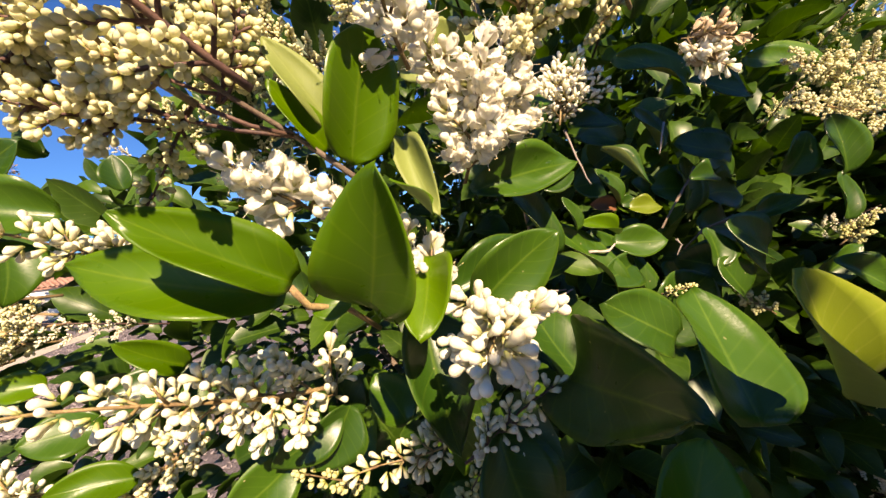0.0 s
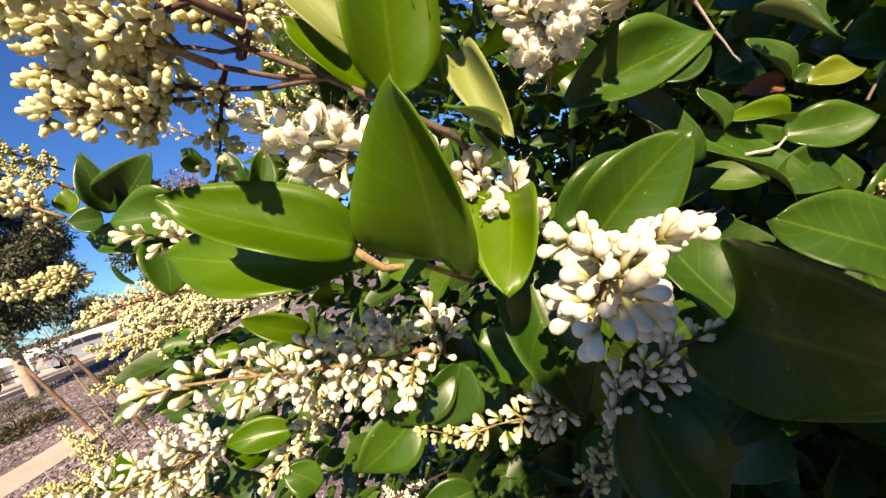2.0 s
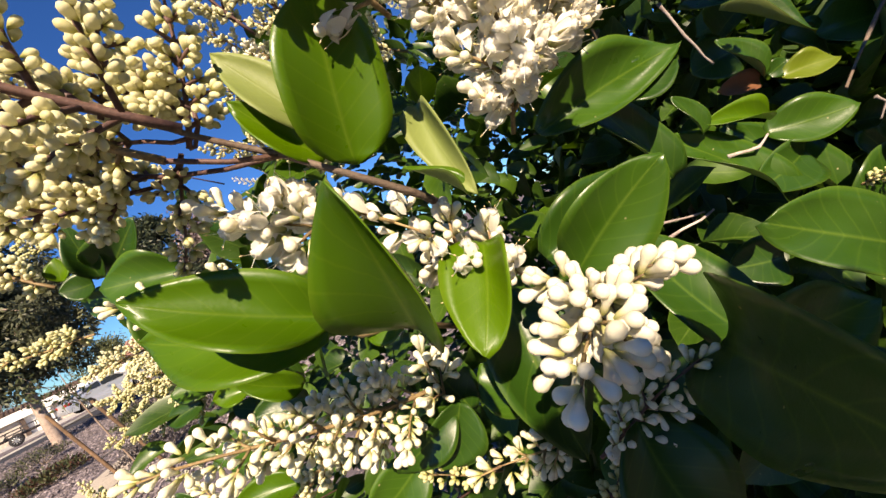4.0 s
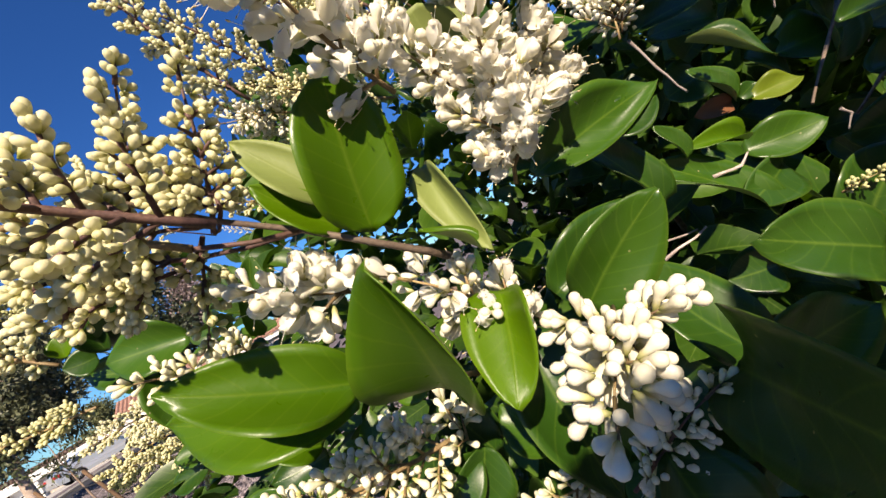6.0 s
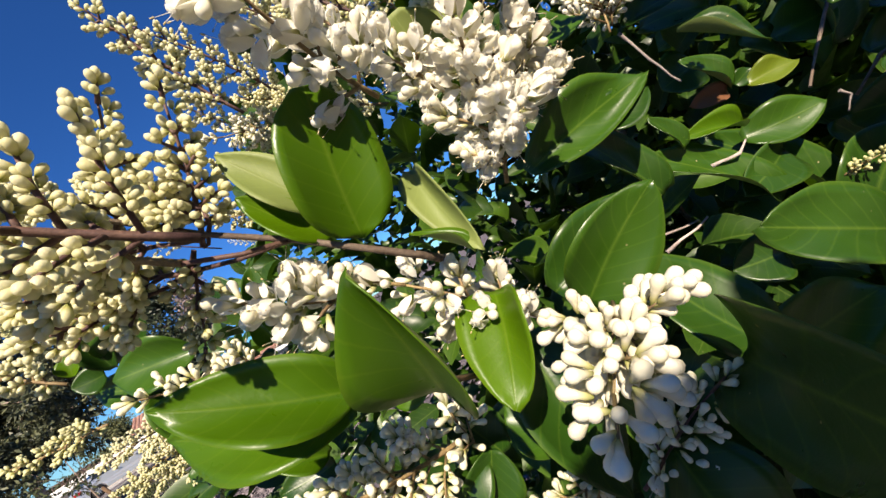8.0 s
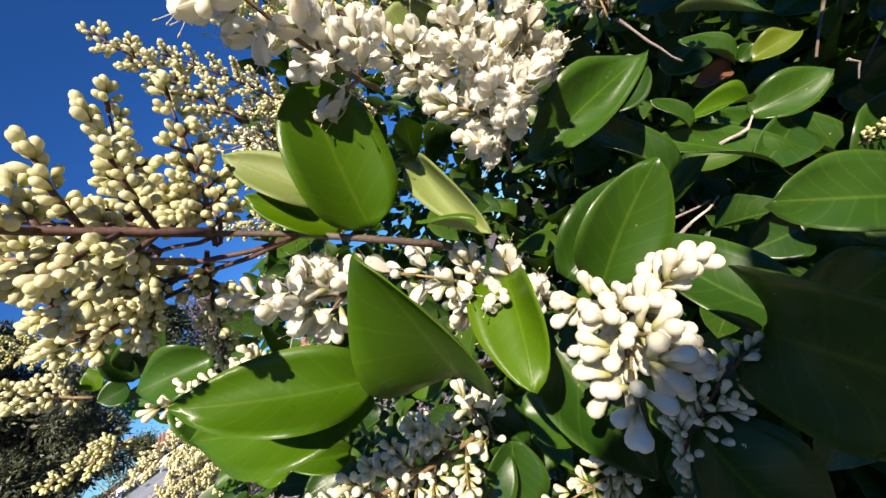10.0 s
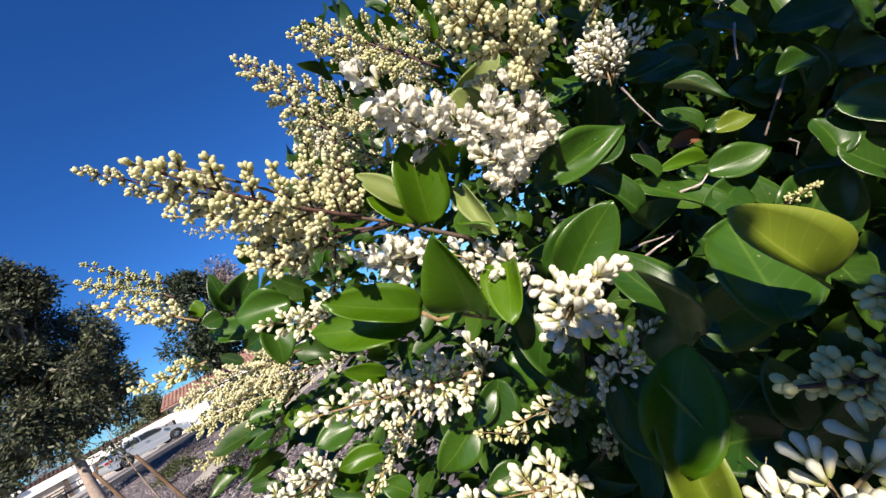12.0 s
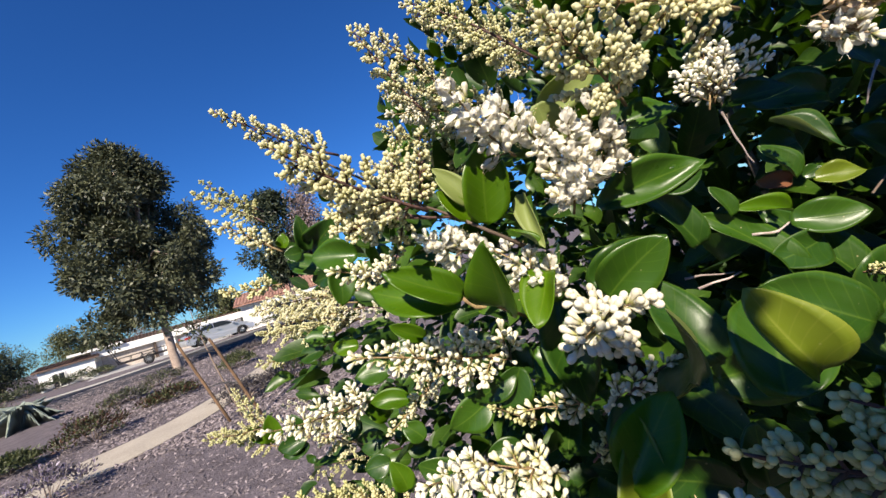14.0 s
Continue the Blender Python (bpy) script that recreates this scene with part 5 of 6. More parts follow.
panicle((0.2426, 0.2410, 1.3785), (0.2564, 0.2314, 1.3817), 0.0077, "green", 0.0026, 5, 25)
panicle((0.2102, 0.2764, 1.5033), (0.2172, 0.2737, 1.5422), 0.0478, "white", 0.0058, 7, 26)
panicle((0.1174, 0.2084, 1.5048), (0.0800, 0.1724, 1.5379), 0.0594, "cream", 0.0041, 10, 27)
panicle((0.1485, 0.2472, 1.5472), (0.1216, 0.2181, 1.5145), 0.0242, "cream", 0.0041, 4, 28)
panicle((0.1781, 0.1976, 1.5330), (0.0976, 0.1676, 1.5325), 0.0462, "cream", 0.0041, 9, 29)
panicle((0.2005, 0.1881, 1.5161), (0.2117, 0.1782, 1.5122), 0.0272, "wilted", 0.0058, 4, 30, fill=0.75)
panicle((0.2055, 0.1882, 1.5133), (0.2068, 0.1784, 1.5039), 0.0163, "open", 0.0058, 4, 31)
panicle((0.2162, 0.2784, 1.5070), (0.2227, 0.2673, 1.5422), 0.0728, "club", 0.0058, 6, 32, fill=0.5)
panicle((-0.0733, 0.3229, 1.3583), (-0.1500, 0.3025, 1.3714), 0.0410, "club", 0.0063, 10, 33)
panicle((-0.1009, 0.3660, 1.2586), (-0.1833, 0.3448, 1.2982), 0.0463, "green", 0.0036, 9, 34)
panicle((-0.1507, 0.6219, 1.3973), (-0.3061, 0.6208, 1.4338), 0.1003, "cream", 0.0045, 10, 35)
panicle((-0.3839, 0.6863, 1.2547), (-0.4792, 0.6863, 1.2546), 0.0600, "green", 0.0045, 8, 36)
panicle((-0.0576, 0.3303, 1.5617), (-0.1293, 0.2991, 1.6014), 0.0420, "cream", 0.0036, 10, 37, dark=True)
panicle((0.1194, 0.0908, 1.3712), (0.0701, 0.1063, 1.3910), 0.0400, "green", 0.0036, 11, 38, single=True, dark=True, fill=0.7)
panicle((0.1235, 0.0866, 1.3815), (0.0955, 0.1000, 1.3950), 0.0260, "green", 0.0038, 6, 73, dark=True)
panicle((0.1194, 0.0949, 1.3451), (0.0809, 0.1085, 1.3581), 0.0240, "green", 0.0036, 7, 74, dark=True, fill=0.7)
panicle((0.0375, 0.1633, 1.3450), (-0.0506, 0.1729, 1.3583), 0.0461, "club", 0.0065, 10, 39)
panicle((0.0311, 0.1730, 1.3538), (0.0020, 0.1677, 1.3643), 0.0271, "club", 0.0058, 5, 40)
panicle((0.0430, 0.1086, 1.3571), (0.0767, 0.1059, 1.3645), 0.0210, "club", 0.0062, 5, 69)
panicle((-0.1432, 0.6205, 1.4425), (-0.3167, 0.6207, 1.4366), 0.1003, "cream", 0.0045, 11, 41)
panicle((-0.1415, 0.6214, 1.4137), (-0.2903, 0.6217, 1.4049), 0.0866, "cream", 0.0045, 10, 42)
panicle((-0.1923, 0.6422, 1.3861), (-0.3295, 0.6425, 1.3764), 0.0847, "green", 0.0045, 10, 43)
panicle((-0.0275, 0.3002, 1.4488), (-0.0666, 0.2897, 1.4641), 0.0304, "club", 0.0063, 7, 44)
panicle((-0.1096, 0.3645, 1.3075), (-0.1625, 0.3535, 1.3410), 0.0365, "cream", 0.0038, 8, 45)
panicle((-0.3780, 0.7069, 1.2336), (-0.4287, 0.7042, 1.3220), 0.0618, "green", 0.0045, 7, 46)
panicle((-0.3748, 0.7077, 1.2061), (-0.4915, 0.7064, 1.2516), 0.0566, "green", 0.0045, 8, 47)
panicle((0.0000, 0.2337, 1.3330), (-0.0285, 0.2235, 1.3381), 0.0265, "club", 0.0063, 6, 48)
panicle((0.0557, 0.2346, 1.3175), (0.0763, 0.2296, 1.3408), 0.0110, "green", 0.0034, 6, 49, dark=True)
panicle((-0.0690, 0.3462, 1.2517), (-0.1662, 0.3455, 1.2755), 0.0400, "cream", 0.0038, 9, 50)
panicle((-0.0162, 0.3025, 1.3726), (-0.0697, 0.3034, 1.3437), 0.0309, "cream", 0.0038, 7, 51)
panicle((0.0680, 0.4155, 1.6049), (-0.0152, 0.3536, 1.6657), 0.0487, "cream", 0.0038, 10, 52, dark=True)
panicle((0.1168, 0.3946, 1.6322), (0.0404, 0.3529, 1.6890), 0.0503, "cream", 0.0038, 10, 53, dark=True)
panicle((0.0834, 0.4564, 1.5752), (-0.0031, 0.4141, 1.6497), 0.0582, "cream", 0.0038, 10, 54)
panicle((0.0933, 0.4772, 1.5497), (-0.0227, 0.4451, 1.6179), 0.0615, "green", 0.0036, 10, 55)
panicle((0.0701, 0.4975, 1.5384), (-0.0554, 0.4660, 1.5874), 0.0642, "cream", 0.0036, 10, 56)
panicle((0.1462, 0.3954, 1.6059), (0.0820, 0.3736, 1.6656), 0.0574, "cream", 0.0038, 9, 57)
panicle((0.1260, 0.4162, 1.5828), (0.0152, 0.3951, 1.6170), 0.0543, "cream", 0.0038, 9, 58)
panicle((0.0485, 0.4155, 1.6038), (0.0007, 0.3954, 1.6088), 0.0422, "white", 0.0060, 5, 59)
panicle((0.1624, 0.3750, 1.6207), (0.1231, 0.3532, 1.6803), 0.0490, "cream", 0.0038, 9, 60)
panicle((-0.2021, 0.4965, 1.5740), (-0.2411, 0.4552, 1.6141), 0.0282, "green", 0.0035, 7, 61, dark=True)
leaf((-0.0852, 0.3296, 1.4685), (-0.0854, 0.3205, 1.4395), 0.0239, (0.47, -0.88, 0.03), 0.5, 0.1, mat=LEAF)
leaf((-0.1911, 0.6023, 1.3839), (-0.2391, 0.6020, 1.3923), 0.0335, (0.20, -0.90, 0.38), 0.5, 0.1, mat=LEAF)
leaf((-0.2127, 0.6027, 1.3715), (-0.2557, 0.6029, 1.3648), 0.0318, (0.20, -0.90, 0.38), 0.5, 0.1, mat=LEAF)
leaf((-0.1551, 0.5829, 1.3648), (-0.1937, 0.5827, 1.3691), 0.0290, (0.20, -0.90, 0.38), 0.5, 0.1, mat=LEAF_YOUNG)
leaf((-0.3668, 0.6973, 1.2194), (-0.3704, 0.6857, 1.2738), 0.0322, (0.19, -0.93, 0.30), 0.4, 0.1, mat=LEAF_YOUNG)
leaf((-0.3807, 0.7072, 1.2237), (-0.4305, 0.7062, 1.2564), 0.0268, (0.19, -0.93, 0.30), 0.4, 0.1, mat=LEAF_YOUNG)
leaf((-0.3154, 0.6873, 1.2206), (-0.3648, 0.6775, 1.2131), 0.0338, (0.19, -0.93, 0.30), 0.4, 0.1, mat=LEAF)
leaf((-0.3145, 0.6878, 1.2048), (-0.3584, 0.6779, 1.1991), 0.0278, (0.19, -0.93, 0.30), 0.4, 0.1, mat=LEAF)
leaf((-0.3294, 0.6967, 1.2408), (-0.3461, 0.6878, 1.2030), 0.0302, (0.32, -0.94, 0.08), 0.4, 0.1, mat=LEAF)
leaf((-0.3402, 0.6961, 1.2594), (-0.3263, 0.6975, 1.2137), 0.0304, (0.32, -0.94, 0.08), 0.4, 0.1, mat=LEAF)
leaf((-0.3055, 0.6783, 1.1868), (-0.3200, 0.6786, 1.1785), 0.0197, (0.32, -0.94, 0.08), 0.4, 0.1, mat=LEAF)
leaf((-0.1099, 0.3639, 1.3268), (-0.1310, 0.3638, 1.3298), 0.0212, (0.19, -0.93, 0.30), 0.4, 0.1, mat=LEAF)
leaf((-0.0922, 0.3644, 1.3110), (-0.1191, 0.3643, 1.3128), 0.0238, (0.19, -0.93, 0.30), 0.4, 0.1, mat=LEAF)
leaf((-0.0770, 0.3436, 1.3367), (-0.0956, 0.3330, 1.3558), 0.0197, (0.27, -0.92, 0.28), 0.4, 0.1, mat=LEAF_YOUNG)
leaf((-0.0496, 0.3029, 1.3588), (-0.0787, 0.3027, 1.3644), 0.0159, (0.23, -0.83, 0.51), 0.4, 0.1, mat=LEAF_YOUNG)
leaf((0.0095, 0.2730, 1.3553), (-0.0228, 0.2735, 1.3406), 0.0246, (0.19, -0.93, 0.30), 0.3, 0, mat=LEAF, ovate=True)
leaf((0.0284, 0.2625, 1.3714), (-0.0015, 0.2629, 1.3589), 0.0199, (0.19, -0.93, 0.30), 0.3, 0, mat=LEAF, ovate=True)
leaf((0.0519, 0.1947, 1.4466), (0.0402, 0.1976, 1.4592), 0.0055, (0.37, -0.77, 0.52), 0.5, 0.1, mat=LEAF_YOUNG)
leaf((-0.0203, 0.2541, 1.3180), (-0.0466, 0.2537, 1.3335), 0.0191, (0.19, -0.93, 0.30), 0.3, 0, mat=LEAF, ovate=True)
leaf((0.0194, 0.2437, 1.3318), (-0.0020, 0.2436, 1.3339), 0.0155, (0.20, -0.90, 0.38), 0.4, 0.1, mat=LEAF)
leaf((-0.0470, 0.3039, 1.3261), (-0.0612, 0.3034, 1.3414), 0.0159, (0.19, -0.93, 0.30), 0.3, 0.1, mat=LEAF)
leaf((-0.0849, 0.3346, 1.3026), (-0.1079, 0.3347, 1.3013), 0.0204, (0.19, -0.93, 0.30), 0.3, 0.1, mat=LEAF)
leaf((-0.0749, 0.3253, 1.2807), (-0.0823, 0.3245, 1.3071), 0.0188, (0.26, -0.95, 0.19), 0.4, 0.1, mat=LEAF_YOUNG)
leaf((-0.0666, 0.3424, 1.3753), (-0.0975, 0.3424, 1.3759), 0.0220, (0.19, -0.93, 0.30), 0.3, 0.1, mat=LEAF)
leaf((-0.0286, 0.3018, 1.3942), (-0.0553, 0.3018, 1.3969), 0.0194, (0.19, -0.93, 0.30), 0.3, 0.1, mat=LEAF)
leaf((0.1028, 0.2974, 1.5414), (0.1396, 0.2669, 1.5544), 0.0251, (0.02, -0.94, -0.33), 0.4, 0.1, mat=LEAF_BACK)
leaf((0.0796, 0.2187, 1.4958), (0.0731, 0.2080, 1.5184), 0.0221, (0.02, -0.94, -0.33), 0.4, 0.1, mat=LEAF_BACK, blunt=True)
leaf((0.1348, 0.3350, 1.6211), (0.1354, 0.3243, 1.6425), 0.0148, (0.34, -0.93, 0.17), 0.4, 0.1, mat=LEAF_YOUNG)
leaf((0.1321, 0.2966, 1.5654), (0.1658, 0.2975, 1.5380), 0.0265, (0.20, -0.90, 0.38), 0.4, 0.1, mat=LEAF)
leaf((0.4227, 0.1873, 1.4391), (0.4072, 0.1892, 1.4856), 0.0347, (-0.38, -0.86, 0.34), 0.4, 0.1, mat=LEAF, ovate=True)
leaf((0.3841, 0.2120, 1.4456), (0.4042, 0.2022, 1.4767), 0.0291, (-0.30, -0.90, 0.32), 0.4, 0.1, mat=LEAF, ovate=True)
leaf((0.3375, 0.2385, 1.4140), (0.3578, 0.2220, 1.3704), 0.0309, (-0.30, -0.90, 0.32), 0.5, 0.1, mat=LEAF)
leaf((0.3813, 0.2348, 1.4145), (0.4067, 0.2081, 1.4266), 0.0204, (-0.27, -0.74, 0.61), 0.5, 0.1, mat=LEAF)
leaf((0.4008, 0.1953, 1.3721), (0.4356, 0.1709, 1.3417), 0.0265, (-0.35, -0.84, 0.42), 0.4, 0.1, mat=LEAF)
leaf((0.4578, 0.1974, 1.3995), (0.4603, 0.1995, 1.4409), 0.0272, (-0.30, -0.90, 0.32), 0.4, 0.1, mat=LEAF)
leaf((0.4123, 0.2103, 1.3559), (0.4481, 0.1898, 1.3785), 0.0254, (-0.30, -0.90, 0.32), 0.4, 0.1, mat=LEAF)
leaf((0.3387, 0.2343, 1.3736), (0.3003, 0.2600, 1.3934), 0.0397, (-0.30, -0.90, 0.32), 0.4, 0.1, mat=LEAF, ovate=True)
leaf((0.3795, 0.2707, 1.5430), (0.4122, 0.2362, 1.5179), 0.0345, (-0.30, -0.77, 0.56), 0.4, 0.1, mat=LEAF)
leaf((0.5093, 0.2126, 1.5366), (0.4500, 0.2519, 1.5626), 0.0318, (-0.30, -0.77, 0.56), 0.4, 0.1, mat=LEAF)
leaf((0.4226, 0.2616, 1.4759), (0.3801, 0.2897, 1.4938), 0.0476, (-0.35, -0.84, 0.42), 0.4, 0.1, mat=LEAF)
leaf((0.3680, 0.2658, 1.5400), (0.3192, 0.2992, 1.5728), 0.0340, (-0.30, -0.77, 0.56), 0.4, 0.1, mat=LEAF)
panicle((0.5609, 0.1763, 1.4904), (0.4431, 0.2282, 1.5121), 0.0566, "cream", 0.0038, 9, 62)
panicle((0.5683, 0.1757, 1.5374), (0.4518, 0.2264, 1.5537), 0.0566, "cream", 0.0038, 9, 63)
panicle((0.5335, 0.1933, 1.4896), (0.4710, 0.2143, 1.5531), 0.0463, "cream", 0.0038, 8, 64)
panicle((0.4602, 0.2059, 1.3775), (0.4744, 0.1870, 1.3992), 0.0296, "green", 0.0035, 6, 65)
panicle((0.3559, 0.2205, 1.3394), (0.3403, 0.2321, 1.3599), 0.0265, "green", 0.0033, 5, 66)
twig([(0.0489, 0.2140, 1.4480), (0.0426, 0.2032, 1.4518), (0.0290, 0.2004, 1.4622), (0.0157, 0.1996, 1.4727), (0.0009, 0.1991, 1.4829), (-0.0121, 0.1962, 1.4934), (-0.0200, 0.1660, 1.4960), (-0.0418, 0.1530, 1.5122)], [0.0013, 0.0011, 0.0009, 0.0008, 0.0007, 0.0006, 0.0005, 0.0003])
twig([(0.0085, 0.2047, 1.4322), (0.0136, 0.2106, 1.4253), (0.0250, 0.2119, 1.4222), (0.0423, 0.2333, 1.4085)], [0.0011, 0.0012, 0.0010, 0.0010], mat=STALK)
twig([(0.0157, 0.1996, 1.4727), (0.0048, 0.1988, 1.4752), (-0.0060, 0.1960, 1.4790)], [0.0007, 0.0006, 0.0006], mat=STALK_DARK)
twig([(0.0157, 0.1996, 1.4727), (0.0020, 0.2061, 1.4763), (-0.0116, 0.2105, 1.4810)], [0.0007, 0.0006, 0.0006], mat=STALK_DARK)
twig([(-0.0116, 0.2105, 1.4810), (-0.0089, 0.2108, 1.4822), (-0.0062, 0.2092, 1.4846)], [0.0006, 0.0005, 0.0005], mat=STALK_DARK)
twig([(0.0009, 0.1991, 1.4829), (-0.0004, 0.2005, 1.4815), (-0.0016, 0.1998, 1.4812)], [0.0006, 0.0005, 0.0005], mat=STALK_DARK)
twig([(0.0009, 0.1991, 1.4829), (-0.0047, 0.2020, 1.4846), (-0.0102, 0.2029, 1.4874)], [0.0006, 0.0005, 0.0005], mat=STALK_DARK)
twig([(-0.0116, 0.2105, 1.4810), (-0.0152, 0.2108, 1.4799), (-0.0188, 0.2092, 1.4799)], [0.0006, 0.0005, 0.0005], mat=STALK_DARK)
twig([(0.0009, 0.1991, 1.4829), (0.0021, 0.1996, 1.4850), (0.0032, 0.1980, 1.4883)], [0.0006, 0.0005, 0.0005], mat=STALK_DARK)
twig([(0.2229, 0.2837, 1.5026), (0.2226, 0.2804, 1.4941), (0.2212, 0.2769, 1.4862), (0.2208, 0.2745, 1.4791), (0.2210, 0.2717, 1.4726), (0.2201, 0.2685, 1.4647), (0.2206, 0.2658, 1.4592)], [0.0011, 0.0008, 0.0007, 0.0008, 0.0006, 0.0005, 0.0006], mat=BARK_PALE)
twig([(0.1706, 0.2942, 1.3913), (0.1798, 0.2901, 1.3918), (0.1902, 0.2842, 1.3900), (0.1979, 0.2814, 1.3895)], [0.0012, 0.0008, 0.0006, 0.0006], mat=BARK_PALE)
twig([(0.2010, 0.2604, 1.4144), (0.2043, 0.2576, 1.4143), (0.2080, 0.2555, 1.4135), (0.2112, 0.2528, 1.4135), (0.2147, 0.2536, 1.4144), (0.2185, 0.2544, 1.4156), (0.2219, 0.2553, 1.4167)], [0.0012, 0.0008, 0.0008, 0.0009, 0.0006, 0.0005, 0.0006], mat=BARK_PALE)
twig([(0.3259, 0.2494, 1.4625), (0.3206, 0.2511, 1.4551), (0.3139, 0.2531, 1.4483), (0.3089, 0.2541, 1.4432), (0.2957, 0.2538, 1.4346), (0.2862, 0.2533, 1.4284), (0.2747, 0.2527, 1.4203)], [0.0016, 0.0011, 0.0010, 0.0012, 0.0008, 0.0007, 0.0008], mat=BARK_TWIG)
twig([(0.3138, 0.2616, 1.5019), (0.3073, 0.2597, 1.4961), (0.3017, 0.2583, 1.4896), (0.2960, 0.2561, 1.4842), (0.2948, 0.2563, 1.4813), (0.2941, 0.2567, 1.4786), (0.2931, 0.2570, 1.4761)], [0.0011, 0.0008, 0.0007, 0.0008, 0.0006, 0.0005, 0.0006], mat=BARK_PALE)
twig([(0.1747, 0.2882, 1.3833), (0.1833, 0.2843, 1.3857), (0.1922, 0.2796, 1.3869), (0.1994, 0.2769, 1.3896)], [0.0013, 0.0008, 0.0007, 0.0006], mat=BARK_PALE)
twig([(0.2869, 0.2500, 1.4103), (0.2882, 0.2497, 1.4085), (0.2898, 0.2494, 1.4070), (0.2909, 0.2491, 1.4055), (0.2890, 0.2496, 1.4032), (0.2875, 0.2503, 1.4005), (0.2858, 0.2506, 1.3985)], [0.0010, 0.0007, 0.0006, 0.0008, 0.0005, 0.0004, 0.0005], mat=BARK_PALE)
twig([(0.3456, 0.2355, 1.4198), (0.3392, 0.2406, 1.4166), (0.3343, 0.2456, 1.4149), (0.3285, 0.2501, 1.4130), (0.3251, 0.2541, 1.4083), (0.3229, 0.2594, 1.4027), (0.3199, 0.2629, 1.3986)], [0.0018, 0.0013, 0.0011, 0.0014, 0.0009, 0.0008, 0.0009], mat=BARK_TWIG)
# added branches, out of view, that carry the shade leaves behind the camera
twig([(1.0, 0.3, 1.45), (0.75, 0.0, 1.62), (0.45, -0.2, 1.68), (0.15, -0.28, 1.66), (0.0, -0.26, 1.6)], [0.005, 0.004, 0.003, 0.002, 0.001], name="branch")
twig([(0.45, -0.2, 1.68), (0.3, -0.24, 1.58), (0.15, -0.22, 1.5)], [0.003, 0.002, 0.001], name="branch")

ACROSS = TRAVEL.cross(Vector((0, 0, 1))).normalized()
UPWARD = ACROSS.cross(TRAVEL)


def sun_screen(low, high, reach, deep, count, size, seed):
    """Unseen leaves added as a sun screen: a slanting stretch square to the sun."""
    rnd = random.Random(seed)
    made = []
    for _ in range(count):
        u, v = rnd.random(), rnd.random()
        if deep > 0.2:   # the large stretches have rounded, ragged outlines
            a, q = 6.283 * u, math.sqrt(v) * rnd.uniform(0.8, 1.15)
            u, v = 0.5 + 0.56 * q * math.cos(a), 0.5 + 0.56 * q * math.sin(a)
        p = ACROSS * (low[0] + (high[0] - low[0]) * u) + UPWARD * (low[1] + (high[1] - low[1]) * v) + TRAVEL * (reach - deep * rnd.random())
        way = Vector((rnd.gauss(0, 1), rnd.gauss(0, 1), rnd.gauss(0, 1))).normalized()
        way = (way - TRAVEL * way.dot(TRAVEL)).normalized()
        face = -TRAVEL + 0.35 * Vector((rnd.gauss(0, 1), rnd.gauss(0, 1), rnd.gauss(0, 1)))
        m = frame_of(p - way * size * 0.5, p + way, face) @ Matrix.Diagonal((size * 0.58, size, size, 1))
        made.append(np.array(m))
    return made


# each added to darken leaves; the low ones replace the camera holder's shadow
shade_leaves = []
shade_leaves += sun_screen((0.004, 1.198), (0.056, 1.237), -1.137, 0.08, 260, 0.024, 1)
shade_leaves += sun_screen((0.046, 1.180), (0.075, 1.206), -1.137, 0.08, 170, 0.022, 15)
shade_leaves += sun_screen((0.270, 1.360), (0.380, 1.600), -1.351, 0.30, 220, 0.060, 2)
shade_leaves += sun_screen((0.106, 1.195), (0.140, 1.243), -1.125, 0.05, 110, 0.030, 5)
shade_leaves += sun_screen((0.180, 1.405), (0.255, 1.500), -1.340, 0.15, 70, 0.050, 7)
shade_leaves += sun_screen((0.092, 1.250), (0.100, 1.262), -1.135, 0.05, 14, 0.016, 6)
shade_leaves += sun_screen((0.070, 0.500), (0.700, 1.170), -1.085, 0.30, 650, 0.080, 3)
shade_leaves += sun_screen((0.060, 1.090), (0.240, 1.182), -1.115, 0.15, 200, 0.050, 4)
shade_leaves += sun_screen((0.245, 1.285), (0.300, 1.330), -1.159, 0.15, 70, 0.036, 8)
shade_leaves += sun_screen((0.240, 1.375), (0.300, 1.600), -1.357, 0.25, 120, 0.050, 9)
shade_leaves += sun_screen((0.105, 1.190), (0.240, 1.214), -1.109, 0.10, 80, 0.038, 12)
shade_leaves += sun_screen((0.262, 1.300), (0.350, 1.600), -1.351, 0.30, 230, 0.060, 13)
shade_leaves += sun_screen((0.215, 1.430), (0.300, 1.600), -1.363, 0.25, 80, 0.055, 14)
# an added, unseen lobe that joins the shade leaves to the shrub's near corner
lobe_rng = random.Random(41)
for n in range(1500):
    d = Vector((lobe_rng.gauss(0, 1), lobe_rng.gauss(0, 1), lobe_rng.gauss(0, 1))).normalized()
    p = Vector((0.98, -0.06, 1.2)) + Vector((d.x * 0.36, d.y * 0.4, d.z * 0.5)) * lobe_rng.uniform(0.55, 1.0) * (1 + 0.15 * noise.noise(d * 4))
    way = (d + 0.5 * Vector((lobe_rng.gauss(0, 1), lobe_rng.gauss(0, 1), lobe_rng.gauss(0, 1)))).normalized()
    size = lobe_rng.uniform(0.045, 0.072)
    shade_leaves.append(np.array(frame_of(p, p + way, Vector((-0.2, -0.3, 0.8)) + 0.5 * d) @ Matrix.Diagonal((size * 0.58, size, size, 1))))
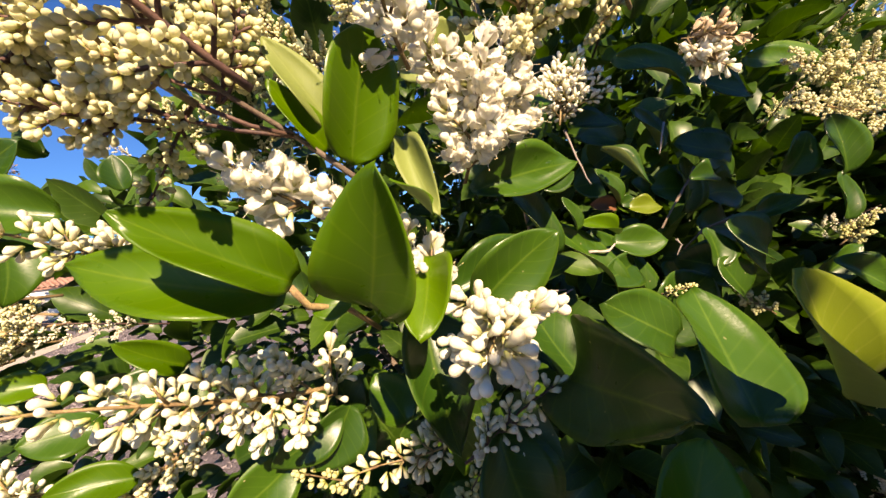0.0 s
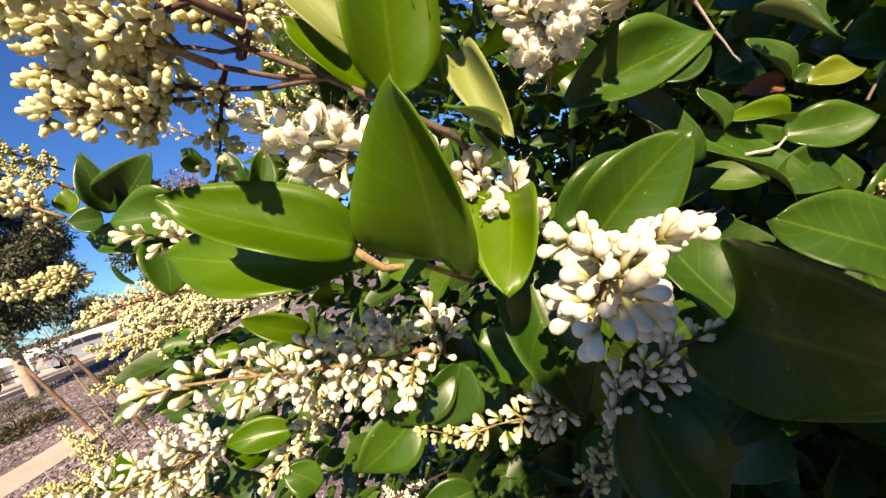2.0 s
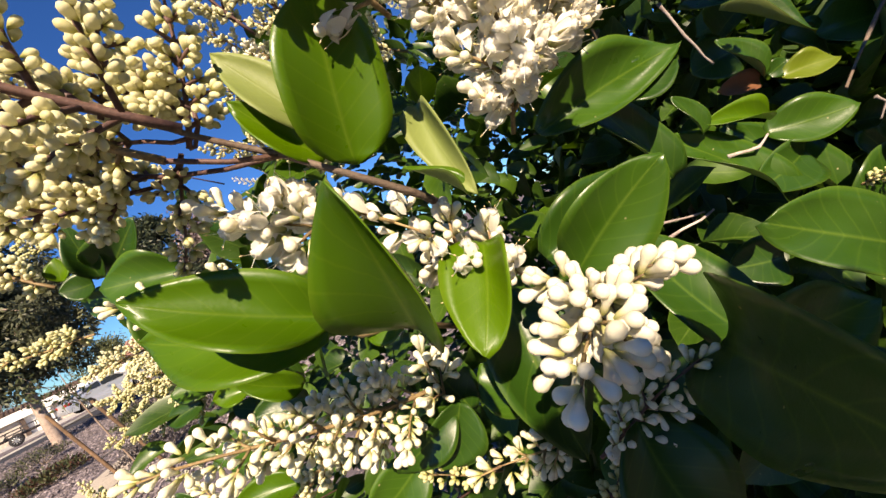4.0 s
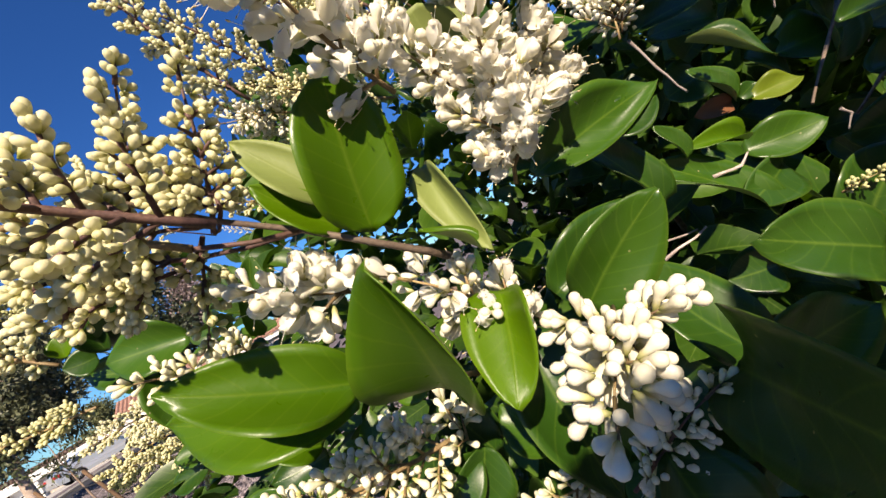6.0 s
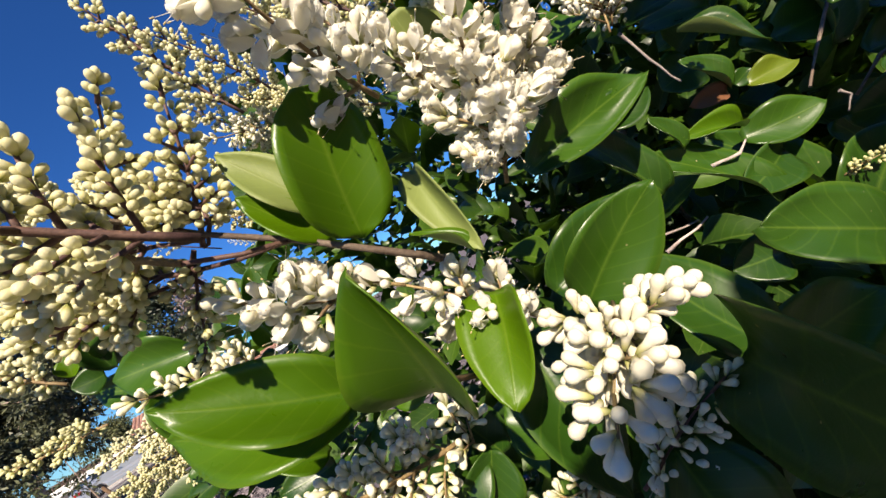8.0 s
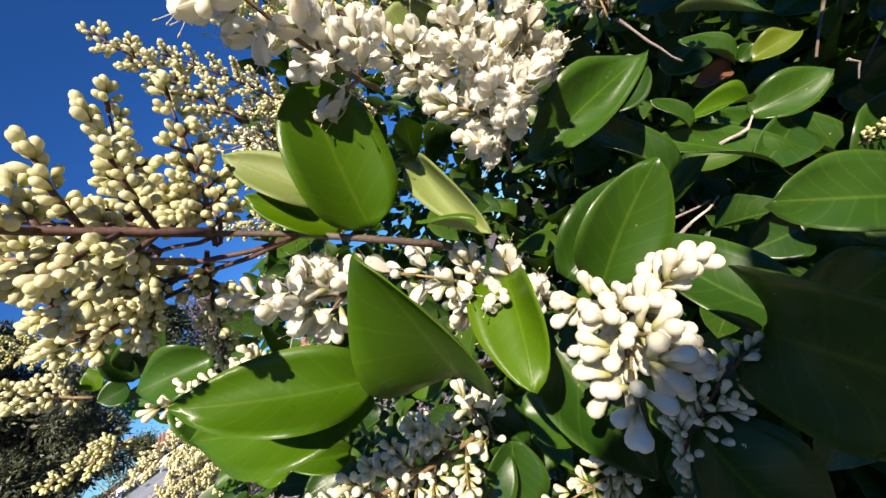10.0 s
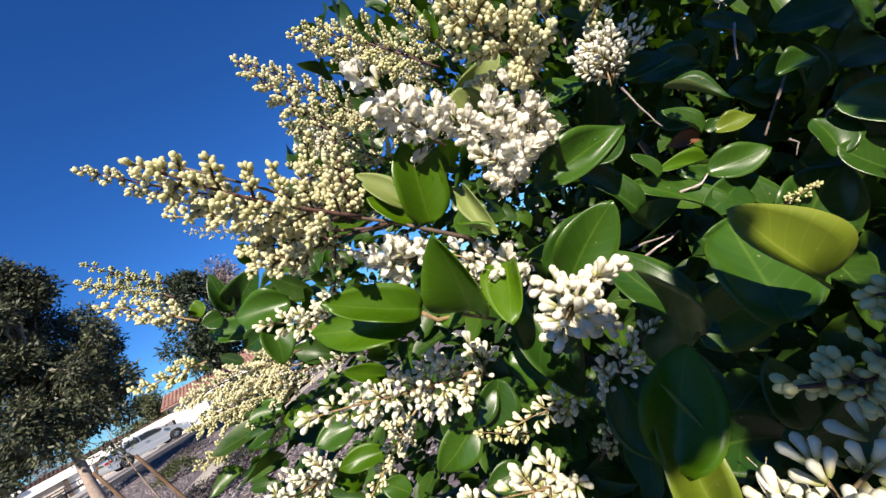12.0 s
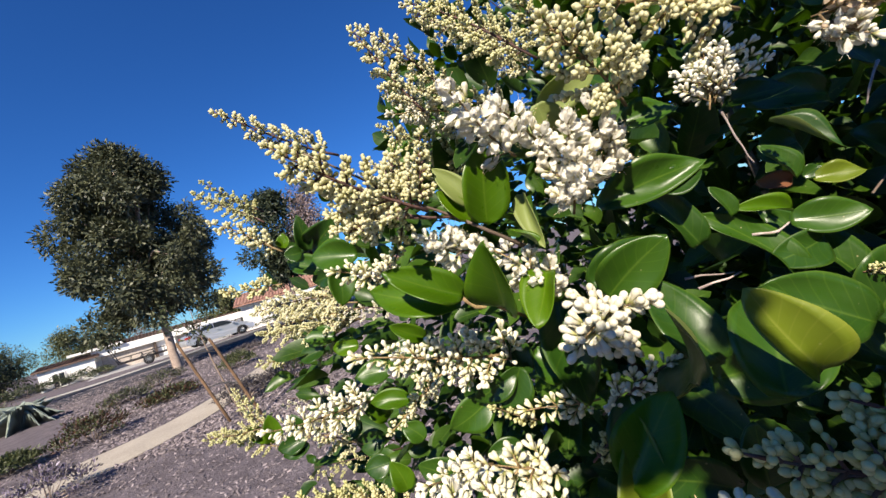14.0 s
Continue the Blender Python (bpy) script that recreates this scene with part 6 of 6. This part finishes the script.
# more added branches out of view, from the shrub to the shade leaves
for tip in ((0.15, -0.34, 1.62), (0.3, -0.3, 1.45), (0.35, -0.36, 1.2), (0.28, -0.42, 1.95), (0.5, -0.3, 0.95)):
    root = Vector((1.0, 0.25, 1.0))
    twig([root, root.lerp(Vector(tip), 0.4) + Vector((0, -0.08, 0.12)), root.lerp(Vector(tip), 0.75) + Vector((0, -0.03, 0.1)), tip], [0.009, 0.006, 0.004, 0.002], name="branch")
tagged(part("arching_foliage", joined("arching_foliage", [(blade(2, 6, 0.5, 0.1, 0.02), shade_leaves)], [LEAF_MASS]), None, SHRUB, "unseen glossy leaves added behind the camera to cast shade"), kind="stuff")

# the mass of leaves behind the nearest ones
CENTRE, REACH = Vector((1.22, 1.06, 1.05)), Vector((1.5, 0.8, 1.1))
CLEAR = Vector((0.0, 0.06, 1.445))
OPEN_SIDE = Vector((-0.374, -0.132, 0.392))   # no leaves stand up and left of this plane, only panicles


def on_shrub(depth_low, depth_high):
    """A place in the outer shell of the shrub's rounded, boxy mass, and the way out of it."""
    while True:
        d = Vector((rng.gauss(0, 1), rng.gauss(0, 1), rng.gauss(0, 1))).normalized()
        s = (abs(d.x / REACH.x) ** 3 + abs(d.y / REACH.y) ** 3 + abs(d.z / REACH.z) ** 3) ** (-1 / 3)
        lump = 1 + 0.08 * noise.noise(d * 4.1) + 0.05 * noise.noise(d * 9.7)
        p = CENTRE + d * s * lump * rng.uniform(depth_low, depth_high)
        p.x -= 0.2 * max(0.0, 1.45 - p.z)
        if p.z > 0.04 and p.x < 1.9 and p.y < 1.75:
            return p, Vector((d.x / REACH.x, d.y / REACH.y, d.z / REACH.z)).normalized()


shapes = [blade(2, 6, c, dr, 0.02) for c, dr in ((0.5, 0.05), (0.8, 0.15), (0.3, -0.05), (0.6, 0.25))]
picked = [[] for _ in shapes]
for n in range(21000):
    p, d = on_shrub(0.62, 1.0) if n % 3 else on_shrub(0.9, 1.02)
    gap = (p - CLEAR).length
    if gap < 0.30 or (gap < 0.58 and p.z > 1.40 and p.x > 0.14 and n % 6) or (gap < 0.8 and OPEN_SIDE.dot(p - CLEAR) > 0):
        continue
    out = (d + Vector((rng.gauss(0, 0.5), rng.gauss(0, 0.5), rng.gauss(0, 0.5) - 0.1))).normalized()
    face = (Vector((-0.25, -0.35, 0.75)) + 0.55 * d + Vector((rng.gauss(0, 0.45), rng.gauss(0, 0.45), rng.gauss(0, 0.35)))).normalized()
    size = rng.uniform(0.042, 0.072)
    m = frame_of(p, p + out, face) @ Matrix.Diagonal((size * rng.uniform(0.5, 0.6), size, size, 1))
    picked[rng.randrange(len(shapes))].append(np.array(m))
tagged(part("foliage", joined("foliage", list(zip(shapes, picked)), [LEAF_MASS]), None, SHRUB, "dense dark green glossy leaves"), kind="stuff")

# leaves deep inside
inner = [[] for _ in shapes]
for n in range(7000):
    p, d = on_shrub(0.1, 0.66)
    if (p - CLEAR).length < 0.36:
        continue
    out = (d + Vector((rng.gauss(0, 0.7), rng.gauss(0, 0.7), rng.gauss(0, 0.7)))).normalized()
    size = rng.uniform(0.06, 0.095)
    m = frame_of(p, p + out, Vector((rng.gauss(0, 0.5), rng.gauss(0, 0.5) - 0.4, 0.6))) @ Matrix.Diagonal((size * 0.6, size, size, 1))
    inner[rng.randrange(len(shapes))].append(np.array(m))
tagged(part("inner_foliage", joined("inner_foliage", list(zip(shapes, inner)), [LEAF_MASS]), None, SHRUB, "shaded leaves inside the shrub"), kind="stuff")

# panicles all over the rest of the shrub
rows = [[], [], []]
stalks = bmesh.new()
kits = [sprays(1.0, 0.44, 10, 0.034, random.Random(k), 0.95)[1] for k in range(4)]
kits = [np.array([np.array(frame_of(p, p + w, (0.3, 0.2, 1)) @ Matrix.Scale(long, 4)) for p, w, long in kit]) for kit in kits]
for n in range(300):
    p, d = on_shrub(0.96, 1.03)
    if (p - CLEAR).length < 0.42 or p.z < 0.25 or ((p - CLEAR).length < 0.6 and OPEN_SIDE.dot(p - CLEAR) > -0.02):
        continue
    way = (d + Vector((-0.25, -0.1, 0.25)) + 0.3 * Vector((rng.gauss(0, 0.6), rng.gauss(0, 0.6), rng.gauss(0, 0.6)))).normalized()
    size = rng.uniform(0.085, 0.14)
    tube(stalks, [p - way * 0.05, p, p + way * size], [0.0016, 0.0013, 0.0006], 4)
    turn = np.array(frame_of(p, p + way, (rng.uniform(-1, 1), 0.2, 1)) @ Matrix.Scale(size, 4))
    rows[rng.choice((0, 0, 1, 2))].extend(turn @ kits[n % 4])
tagged(part("stalk_mass", stalks, STALK_DARK, SHRUB), kind="stuff")
v, f, u, s = BUD_FAR
mats3 = [BUD, BUD_GREEN, BUD_WHITE]
tagged(part("blossom_mass", joined("blossom_mass", [((v, f, u, [k] * len(f)), rows[k]) for k in range(3)], mats3), None, SHRUB, "cream flower panicles over the whole shrub"), kind="stuff")

# stems and limbs inside
for n in range(16):
    a = rng.uniform(0, 6.28)
    foot = Vector((1.1 + 0.25 * math.cos(a), 1.05 + 0.12 * math.sin(a), 0))
    p, d = on_shrub(0.8, 0.92)
    mid = foot.lerp(p, 0.5) + Vector((0, 0, 0.15))
    part("limb", tube(bmesh.new(), [foot, foot.lerp(mid, 0.6) + Vector((0, 0, 0.06)), mid, p], [0.022, 0.017, 0.011, 0.004], 7), BARK_TWIG, SHRUB)
